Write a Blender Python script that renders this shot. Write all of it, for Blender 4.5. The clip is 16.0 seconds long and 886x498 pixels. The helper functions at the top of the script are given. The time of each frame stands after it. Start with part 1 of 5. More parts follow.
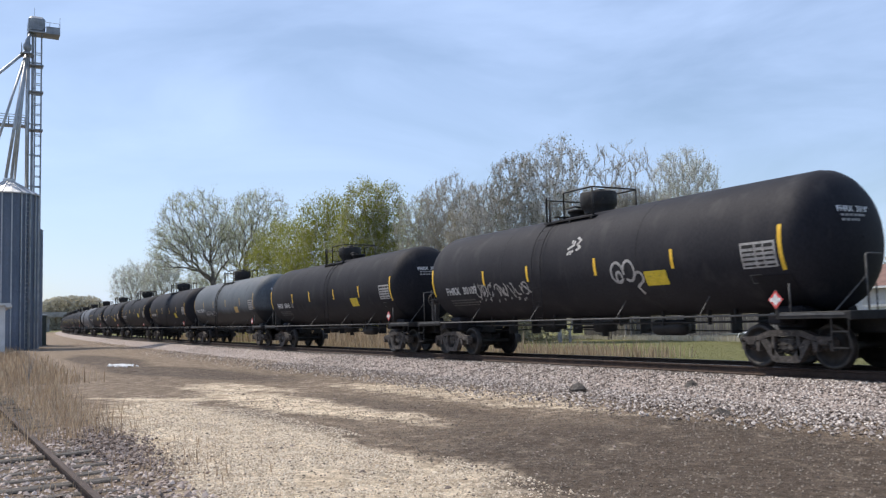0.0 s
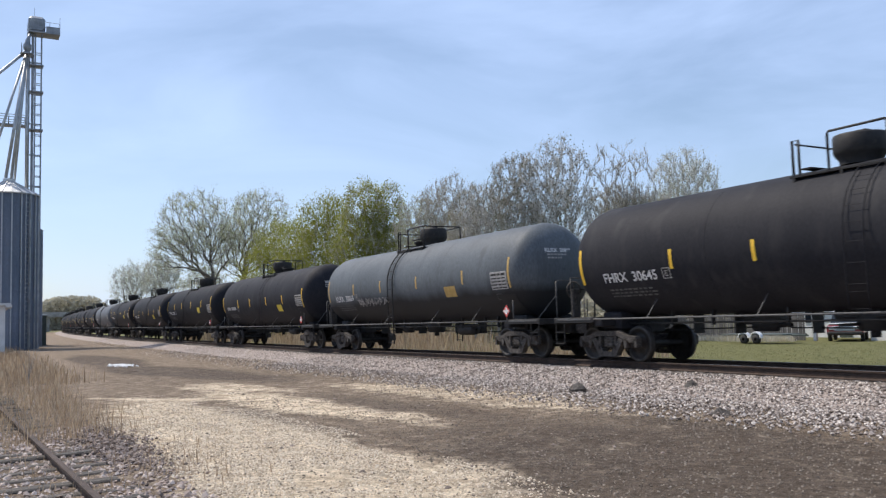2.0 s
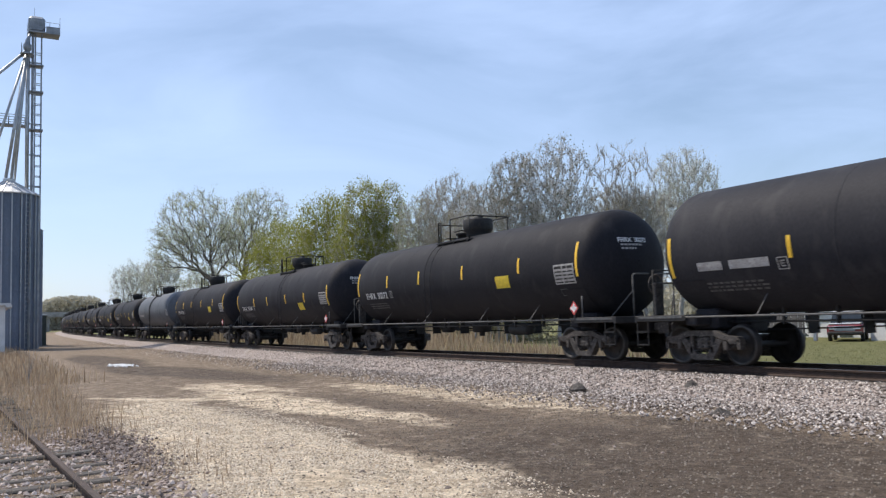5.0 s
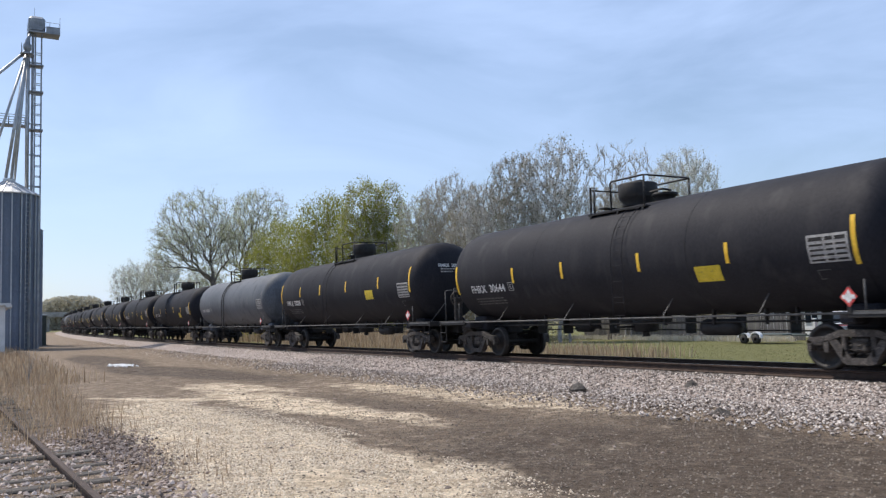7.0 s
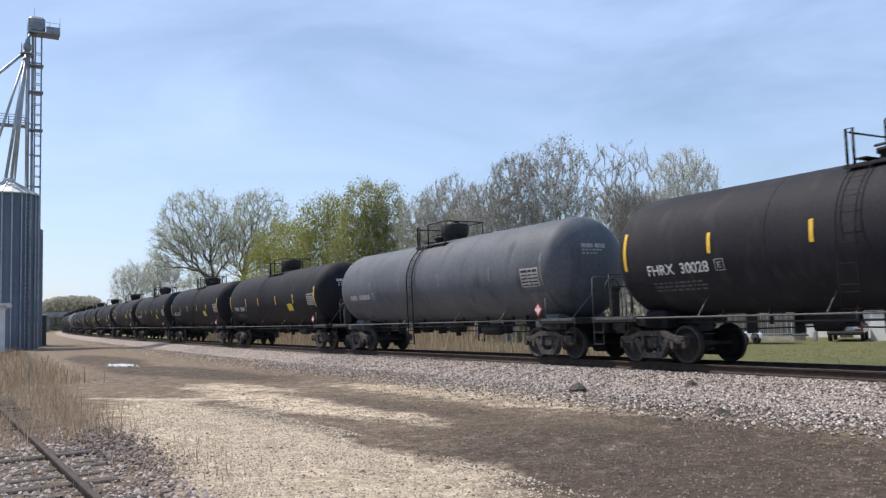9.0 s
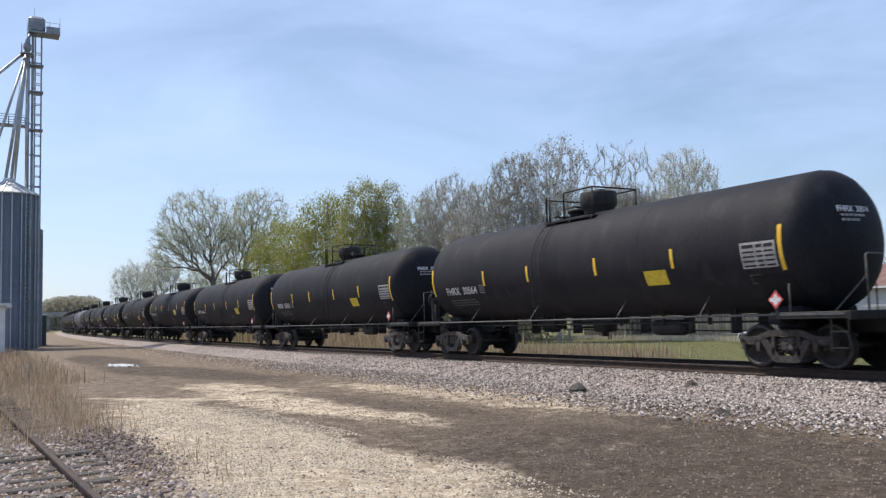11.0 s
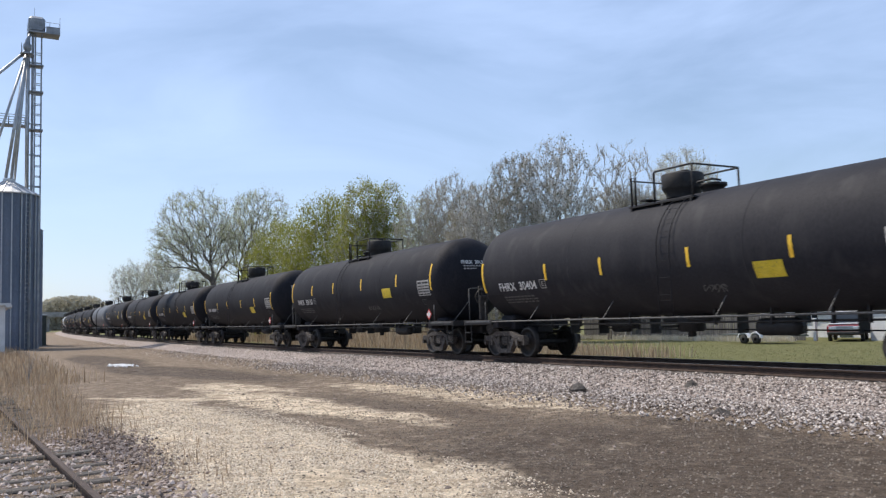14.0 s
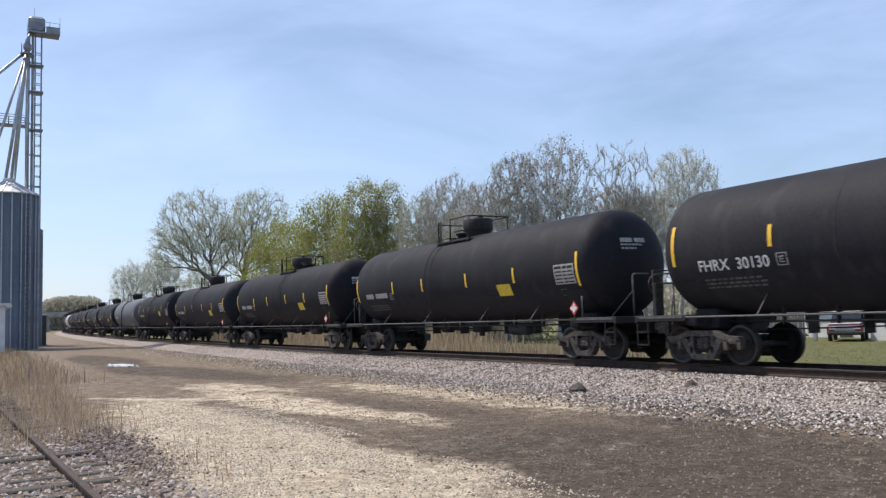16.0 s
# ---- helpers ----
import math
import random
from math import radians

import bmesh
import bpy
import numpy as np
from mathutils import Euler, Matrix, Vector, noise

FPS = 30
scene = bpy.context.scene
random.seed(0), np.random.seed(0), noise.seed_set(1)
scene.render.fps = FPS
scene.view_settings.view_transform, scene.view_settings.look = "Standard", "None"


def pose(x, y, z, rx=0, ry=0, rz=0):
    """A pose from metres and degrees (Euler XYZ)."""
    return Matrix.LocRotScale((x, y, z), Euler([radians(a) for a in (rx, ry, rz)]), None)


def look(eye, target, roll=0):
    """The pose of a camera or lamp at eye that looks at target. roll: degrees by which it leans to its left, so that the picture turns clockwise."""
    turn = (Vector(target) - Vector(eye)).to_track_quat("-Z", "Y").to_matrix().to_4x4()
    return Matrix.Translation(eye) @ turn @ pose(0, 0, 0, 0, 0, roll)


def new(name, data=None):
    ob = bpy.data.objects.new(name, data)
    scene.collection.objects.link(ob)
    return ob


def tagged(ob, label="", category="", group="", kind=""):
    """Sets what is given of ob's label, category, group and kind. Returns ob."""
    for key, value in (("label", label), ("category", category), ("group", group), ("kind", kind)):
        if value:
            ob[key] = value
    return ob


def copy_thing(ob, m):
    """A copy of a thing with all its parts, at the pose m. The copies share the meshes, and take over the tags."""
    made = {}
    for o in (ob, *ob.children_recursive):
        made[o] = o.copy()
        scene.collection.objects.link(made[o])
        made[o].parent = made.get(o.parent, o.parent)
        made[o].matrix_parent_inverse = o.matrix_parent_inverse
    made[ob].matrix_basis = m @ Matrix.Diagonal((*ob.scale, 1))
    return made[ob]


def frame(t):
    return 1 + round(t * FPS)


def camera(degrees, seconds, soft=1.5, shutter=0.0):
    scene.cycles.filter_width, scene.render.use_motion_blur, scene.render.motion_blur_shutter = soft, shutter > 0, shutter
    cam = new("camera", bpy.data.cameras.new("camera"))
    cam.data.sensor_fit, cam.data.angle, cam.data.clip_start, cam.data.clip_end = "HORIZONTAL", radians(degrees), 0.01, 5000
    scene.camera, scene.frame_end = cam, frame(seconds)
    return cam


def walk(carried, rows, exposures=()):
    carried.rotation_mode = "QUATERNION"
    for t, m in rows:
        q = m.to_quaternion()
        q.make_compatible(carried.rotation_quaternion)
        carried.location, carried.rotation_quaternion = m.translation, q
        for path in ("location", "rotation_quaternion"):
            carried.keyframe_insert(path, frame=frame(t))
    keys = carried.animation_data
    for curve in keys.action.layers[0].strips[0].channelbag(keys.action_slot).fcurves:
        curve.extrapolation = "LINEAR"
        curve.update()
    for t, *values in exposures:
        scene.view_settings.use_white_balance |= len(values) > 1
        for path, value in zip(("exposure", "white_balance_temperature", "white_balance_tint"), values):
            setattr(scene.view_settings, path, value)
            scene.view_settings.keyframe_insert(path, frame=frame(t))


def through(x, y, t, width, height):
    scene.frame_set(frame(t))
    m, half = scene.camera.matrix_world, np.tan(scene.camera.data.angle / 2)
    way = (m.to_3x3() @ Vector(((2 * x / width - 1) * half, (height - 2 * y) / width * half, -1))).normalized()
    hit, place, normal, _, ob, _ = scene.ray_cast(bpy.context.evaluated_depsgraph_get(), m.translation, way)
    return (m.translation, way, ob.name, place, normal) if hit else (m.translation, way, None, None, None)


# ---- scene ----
# Camera: it stands still beside the line. x runs along the rails, y across them, z = 0 is the top of the rails.
cam = camera(55.35, 16.0, soft=1.3, shutter=0.12)
EYE = Vector((0.0, -15.939, 1.221))
YAW, PITCH = radians(60.265), radians(4.79)
AIM = EYE + Vector((-math.sin(YAW) * math.cos(PITCH), math.cos(YAW) * math.cos(PITCH), math.sin(PITCH)))
walk(cam, [(0.0, look(EYE, AIM, -1.681)), (16.0, look(EYE, AIM, -1.681))], exposures=[(0.0, 0.18), (16.0, 0.18)])

# ---- world and sun ----
SUN_EL, SUN_AZ = radians(56), radians(-118)   # azimuth of the sun from +y towards +x
world = bpy.data.worlds.new("sky")
scene.world = world
world.use_nodes = True
wn, wl = world.node_tree.nodes, world.node_tree.links
wn.clear()
sky = wn.new("ShaderNodeTexSky")
sky.sky_type, sky.sun_disc = "NISHITA", False
sky.sun_elevation, sky.sun_rotation = SUN_EL, SUN_AZ
sky.air_density, sky.dust_density, sky.ozone_density = 1.0, 0.9, 2.2
tc = wn.new("ShaderNodeTexCoord")
mp = wn.new("ShaderNodeMapping")
mp.inputs["Scale"].default_value = (1.0, 1.6, 4.5)
mp.inputs["Rotation"].default_value = (0.2, 0.35, 0.5)
nz = wn.new("ShaderNodeTexNoise")
nz.inputs["Scale"].default_value, nz.inputs["Detail"].default_value, nz.inputs["Roughness"].default_value = 1.7, 7.0, 0.55
nz.inputs["Distortion"].default_value = 0.6
rp = wn.new("ShaderNodeValToRGB")
rp.color_ramp.elements[0].position, rp.color_ramp.elements[1].position = 0.36, 0.78
rp.color_ramp.elements[0].color, rp.color_ramp.elements[1].color = (0.2, 0.2, 0.2, 1), (0.74, 0.74, 0.74, 1)
mix = wn.new("ShaderNodeMix")
mix.data_type = "RGBA"
mix.inputs["B"].default_value = (5.5, 7.1, 10.5, 1)
bg = wn.new("ShaderNodeBackground")
bg.inputs["Strength"].default_value = 0.112
wo = wn.new("ShaderNodeOutputWorld")
wl.new(tc.outputs["Generated"], mp.inputs["Vector"])
wl.new(mp.outputs["Vector"], nz.inputs["Vector"])
wl.new(nz.outputs["Fac"], rp.inputs["Fac"])
wl.new(rp.outputs["Color"], mix.inputs["Factor"])
wl.new(sky.outputs["Color"], mix.inputs["A"])
wl.new(mix.outputs["Result"], bg.inputs["Color"])
wl.new(bg.outputs["Background"], wo.inputs["Surface"])
sun = new("sun", bpy.data.lights.new("sun", "SUN"))
sun.data.energy, sun.data.angle, sun.data.color = 4.3, radians(0.55), (1.0, 0.92, 0.82)
SUN_DIR = Vector((math.sin(SUN_AZ) * math.cos(SUN_EL), math.cos(SUN_AZ) * math.cos(SUN_EL), math.sin(SUN_EL)))
sun.matrix_world = look(SUN_DIR * 60, (0, 0, 0))


# ---- materials ----
def material(name, c1, c2, scale=4.0, rough=0.8, metal=0.0, bump=0.3, fine=60.0, c3=None, coat=0.0, stretch=(1, 1, 1), per=0.0, spec=0.5, low=None):
    """Two-scale mottled surface: large stains between c1 and c2, fine grain on top, relief from the grain."""
    m = bpy.data.materials.new(name)
    m.use_nodes = True
    n, l = m.node_tree.nodes, m.node_tree.links
    b = n["Principled BSDF"]
    t = n.new("ShaderNodeTexCoord")
    mapn = n.new("ShaderNodeMapping")
    mapn.inputs["Scale"].default_value = stretch
    l.new(t.outputs["Object"], mapn.inputs["Vector"])
    a = n.new("ShaderNodeTexNoise")
    a.inputs["Scale"].default_value, a.inputs["Detail"].default_value = scale, 5.0
    f = n.new("ShaderNodeTexNoise")
    f.inputs["Scale"].default_value, f.inputs["Detail"].default_value = fine, 3.0
    l.new(mapn.outputs["Vector"], a.inputs["Vector"])
    l.new(mapn.outputs["Vector"], f.inputs["Vector"])
    r = n.new("ShaderNodeValToRGB")
    r.color_ramp.elements[0].position, r.color_ramp.elements[1].position = 0.32, 0.68
    r.color_ramp.elements[0].color, r.color_ramp.elements[1].color = (*c1, 1), (*c2, 1)
    l.new(a.outputs["Fac"], r.inputs["Fac"])
    x = n.new("ShaderNodeMix")
    x.data_type, x.blend_type = "RGBA", "MULTIPLY"
    x.inputs["Factor"].default_value = 0.5
    g = n.new("ShaderNodeMapRange")
    g.inputs["From Min"].default_value, g.inputs["From Max"].default_value = 0.25, 0.75
    g.inputs["To Min"].default_value, g.inputs["To Max"].default_value = 0.45, 1.35
    l.new(f.outputs["Fac"], g.inputs["Value"])
    l.new(r.outputs["Color"], x.inputs["A"])
    l.new(g.outputs["Result"], x.inputs["B"])
    out = x.outputs["Result"]
    if c3:
        s = n.new("ShaderNodeTexNoise")
        s.inputs["Scale"].default_value, s.inputs["Detail"].default_value = scale * 3.1, 6.0
        l.new(mapn.outputs["Vector"], s.inputs["Vector"])
        sr = n.new("ShaderNodeValToRGB")
        sr.color_ramp.elements[0].position, sr.color_ramp.elements[1].position = 0.55, 0.72
        l.new(s.outputs["Fac"], sr.inputs["Fac"])
        y = n.new("ShaderNodeMix")
        y.data_type = "RGBA"
        y.inputs["B"].default_value = (*c3, 1)
        l.new(sr.outputs["Color"], y.inputs["Factor"])
        l.new(out, y.inputs["A"])
        out = y.outputs["Result"]
    # below height low[0] the colour blends to low[1], with a soft uneven edge
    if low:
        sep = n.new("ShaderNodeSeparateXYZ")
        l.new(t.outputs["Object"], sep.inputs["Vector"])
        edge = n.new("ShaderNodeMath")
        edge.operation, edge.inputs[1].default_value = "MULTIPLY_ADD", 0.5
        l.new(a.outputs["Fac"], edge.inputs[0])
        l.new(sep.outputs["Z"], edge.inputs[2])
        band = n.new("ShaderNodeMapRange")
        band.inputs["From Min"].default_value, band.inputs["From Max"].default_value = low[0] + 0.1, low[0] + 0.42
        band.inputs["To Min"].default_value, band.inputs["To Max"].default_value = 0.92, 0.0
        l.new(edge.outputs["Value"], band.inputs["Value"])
        lower = n.new("ShaderNodeMix")
        lower.data_type = "RGBA"
        lower.inputs["B"].default_value = (*low[1], 1)
        l.new(band.outputs["Result"], lower.inputs["Factor"])
        l.new(out, lower.inputs["A"])
        out = lower.outputs["Result"]
    if per:
        o = n.new("ShaderNodeObjectInfo")
        q = n.new("ShaderNodeMapRange")
        q.inputs["To Min"].default_value, q.inputs["To Max"].default_value = 1 - per, 1 + per
        l.new(o.outputs["Random"], q.inputs["Value"])
        z = n.new("ShaderNodeMix")
        z.data_type, z.blend_type = "RGBA", "MULTIPLY"
        z.inputs["Factor"].default_value = 1.0
        l.new(out, z.inputs["A"])
        l.new(q.outputs["Result"], z.inputs["B"])
        out = z.outputs["Result"]
    l.new(out, b.inputs["Base Color"])
    b.inputs["Roughness"].default_value, b.inputs["Metallic"].default_value = rough, metal
    b.inputs["Coat Weight"].default_value = coat
    b.inputs["Specular IOR Level"].default_value = spec
    if bump:
        bp = n.new("ShaderNodeBump")
        bp.inputs["Strength"].default_value, bp.inputs["Distance"].default_value = bump, 0.02
        l.new(f.outputs["Fac"], bp.inputs["Height"])
        l.new(bp.outputs["Normal"], b.inputs["Normal"])
    return m


def island_material(name, colors, rough=0.9, through=0.0):
    """Many small pieces in one mesh: each takes its own tone from the ramp."""
    m = bpy.data.materials.new(name)
    m.use_nodes = True
    n, l = m.node_tree.nodes, m.node_tree.links
    b = n["Principled BSDF"]
    g = n.new("ShaderNodeNewGeometry")
    r = n.new("ShaderNodeValToRGB")
    e = r.color_ramp.elements
    while len(e) < len(colors):
        e.new(0.5)
    for i, c in enumerate(colors):
        e[i].position, e[i].color = i / (len(colors) - 1), (*c, 1)
    l.new(g.outputs["Random Per Island"], r.inputs["Fac"])
    l.new(r.outputs["Color"], b.inputs["Base Color"])
    b.inputs["Roughness"].default_value = rough
    if through:
        tr = n.new("ShaderNodeBsdfTranslucent")
        l.new(r.outputs["Color"], tr.inputs["Color"])
        ms = n.new("ShaderNodeMixShader")
        ms.inputs["Fac"].default_value = through
        l.new(b.outputs["BSDF"], ms.inputs[1])
        l.new(tr.outputs["BSDF"], ms.inputs[2])
        l.new(ms.outputs["Shader"], n["Material Output"].inputs["Surface"])
    return m


BLACK = material("black tank paint", (0.0195, 0.0196, 0.024), (0.0285, 0.0282, 0.0325), 0.7, 0.66, 0.0, 0.05, 30, (0.036, 0.0352, 0.038), stretch=(1, 1, 0.35), per=0.18, spec=0.1)
GRAY = material("weathered gray tank paint", (0.10, 0.11, 0.126), (0.14, 0.15, 0.168), 0.8, 0.6, 0.0, 0.06, 25, (0.08, 0.085, 0.094), stretch=(1, 1, 0.3), per=0.1, spec=0.2)
# gray above, darker towards the bottom of the tank
GRAYBAND = material("gray tank paint with dark lower band", (0.088, 0.10, 0.112), (0.12, 0.134, 0.148), 0.8, 0.6, 0.0, 0.06, 25, (0.08, 0.088, 0.096), stretch=(1, 1, 0.3), spec=0.2, low=(2.12, (0.018, 0.018, 0.02)))
PALE = material("pale gray tank paint", (0.42, 0.43, 0.44), (0.55, 0.55, 0.55), 0.8, 0.5, 0.0, 0.05, 25, (0.3, 0.3, 0.3), stretch=(1, 1, 0.3))
STEEL = material("black steelwork", (0.015, 0.015, 0.0165), (0.03, 0.029, 0.029), 5, 0.65, 0.0, 0.2, 60, (0.035, 0.03, 0.027), spec=0.3)
TRUCK = material("dusty cast steel", (0.028, 0.024, 0.022), (0.078, 0.068, 0.061), 9, 0.85, 0.0, 0.5, 50, (0.155, 0.137, 0.124), per=0.3)
WHEEL = material("brown wheel steel", (0.012, 0.0105, 0.01), (0.032, 0.027, 0.024), 8, 0.6, 0.3, 0.2, 50)
TREAD = material("lighter wheel rim", (0.028, 0.025, 0.023), (0.06, 0.054, 0.05), 8, 0.6, 0.2, 0.1, 50)
RAILM = material("rusty rail", (0.032, 0.02, 0.015), (0.072, 0.045, 0.034), 6, 0.75, 0.3, 0.4, 60)
RAILTOP = material("worn rail head", (0.10, 0.09, 0.085), (0.2, 0.185, 0.175), 5, 0.4, 0.8, 0.1, 60)
TIE = material("grey creosoted wood", (0.05, 0.042, 0.036), (0.13, 0.115, 0.10), 3, 0.9, 0.0, 0.6, 40, stretch=(6, 1, 1), per=0.3)
YELLOW = material("yellow reflective tape", (0.75, 0.44, 0.02), (0.85, 0.55, 0.05), 6, 0.5, 0, 0.05, 40)
DULLTAPE = material("faded orange tape", (0.42, 0.27, 0.07), (0.52, 0.35, 0.12), 6, 0.6, 0, 0.05, 40)
GREYTAPE = material("faded grey tape", (0.10, 0.105, 0.11), (0.2, 0.2, 0.2), 6, 0.6, 0, 0.05, 40)
YPANEL = material("yellow panel paint", (0.62, 0.46, 0.02), (0.74, 0.56, 0.05), 6, 0.6, 0, 0.05, 40, (0.4, 0.3, 0.05))
WHITEP = material("white stencil paint", (0.55, 0.55, 0.55), (0.78, 0.78, 0.77), 9, 0.6, 0, 0.05, 40)
FAINT = material("worn stencil paint", (0.05, 0.05, 0.052), (0.12, 0.12, 0.12), 9, 0.7, 0, 0.05, 40)
PANELW = material("dirty white data panel", (0.3, 0.29, 0.28), (0.46, 0.45, 0.44), 6, 0.7, 0, 0.05, 30, (0.18, 0.17, 0.16))
REDP = material("red placard paint", (0.55, 0.05, 0.05), (0.65, 0.09, 0.08), 9, 0.5, 0, 0.05, 40)
GALV = material("galvanised steel", (0.32, 0.34, 0.36), (0.5, 0.52, 0.54), 1.5, 0.45, 0.6, 0.1, 30)
BINM = material("weathered corrugated bin steel", (0.105, 0.135, 0.185), (0.175, 0.205, 0.265), 0.5, 0.6, 0.3, 0.1, 20, stretch=(1, 1, 0.25))
BINROOF = material("bin roof steel", (0.45, 0.46, 0.47), (0.6, 0.6, 0.6), 0.8, 0.5, 0.4, 0.1, 20)
LEGM = material("grey leg steel", (0.19, 0.215, 0.25), (0.31, 0.335, 0.37), 1.5, 0.5, 0.3, 0.1, 30)
BARK = material("grey bark", (0.23, 0.215, 0.20), (0.42, 0.40, 0.37), 3, 0.95, 0, 0.6, 25)
TWIGM = material("pale grey twigs", (0.5, 0.48, 0.45), (0.68, 0.66, 0.63), 3, 0.95, 0, 0.2, 25)
TWIGD = material("grey-brown twigs", (0.38, 0.355, 0.31), (0.54, 0.51, 0.46), 3, 0.95, 0, 0.2, 25)
BARKD = material("dark bark", (0.11, 0.096, 0.08), (0.22, 0.19, 0.16), 3, 0.95, 0, 0.6, 25)
WALLW = material("white siding", (0.62, 0.62, 0.6), (0.78, 0.78, 0.77), 1.2, 0.7, 0, 0.1, 30)
ROOFB = material("brown roof shingles", (0.13, 0.075, 0.06), (0.22, 0.13, 0.105), 2, 0.9, 0, 0.5, 25)
FENCEM = material("weathered fence wood", (0.085, 0.08, 0.075), (0.175, 0.165, 0.155), 2, 0.9, 0, 0.4, 30, stretch=(4, 4, 1), per=0.25)
CONC = material("weathered concrete", (0.25, 0.24, 0.22), (0.4, 0.38, 0.35), 0.6, 0.9, 0, 0.3, 20)
DARKM = material("dark green paint", (0.035, 0.05, 0.045), (0.06, 0.08, 0.07), 2, 0.6, 0, 0.2, 30)
CARW = material("white car paint and bonnet reflection", (0.7, 0.7, 0.7), (0.8, 0.8, 0.8), 1, 0.25, 0, 0.0, 30, coat=0.5)
CARR = material("maroon car paint", (0.16, 0.02, 0.025), (0.22, 0.03, 0.035), 1, 0.3, 0, 0.0, 30, coat=0.5)
RUBBER = material("black rubber", (0.015, 0.015, 0.015), (0.03, 0.03, 0.03), 6, 0.8, 0, 0.2, 50)
GLASSD = material("dark window glass", (0.02, 0.025, 0.03), (0.03, 0.035, 0.04), 1, 0.08, 0, 0.0, 30)
PUDDLEW = material("white puddle stand-in", (0.7, 0.7, 0.7), (0.85, 0.85, 0.85), 5, 0.8, 0, 0.3, 40)
BALLASTS = island_material("ballast stone", [(0.10, 0.08, 0.068), (0.25, 0.207, 0.18), (0.39, 0.336, 0.297), (0.68, 0.61, 0.55)])
SIDINGS = island_material("siding stone", [(0.17, 0.132, 0.112), (0.34, 0.27, 0.235), (0.46, 0.38, 0.33), (0.64, 0.545, 0.485)])
PALEGRAVEL = island_material("pale lot gravel", [(0.3, 0.235, 0.165), (0.5, 0.41, 0.305), (0.64, 0.54, 0.41), (0.8, 0.7, 0.56)])
SPOIL = island_material("dark reddish stone", [(0.11, 0.083, 0.07), (0.19, 0.15, 0.127), (0.27, 0.215, 0.185), (0.4, 0.33, 0.285)])
GRAVELS = island_material("lot gravel", [(0.10, 0.078, 0.06), (0.15, 0.12, 0.093), (0.205, 0.167, 0.13), (0.29, 0.243, 0.196)])
DRY = island_material("dry grass", [(0.25, 0.18, 0.12), (0.38, 0.285, 0.19), (0.52, 0.41, 0.285), (0.33, 0.245, 0.165)], 0.9, 0.3)
PALEG = island_material("bleached grass", [(0.45, 0.41, 0.31), (0.58, 0.54, 0.43), (0.68, 0.64, 0.54)], 0.9, 0.3)
GREENG = island_material("green grass", [(0.125, 0.125, 0.05), (0.145, 0.142, 0.058), (0.17, 0.162, 0.075)], 0.9, 0.25)


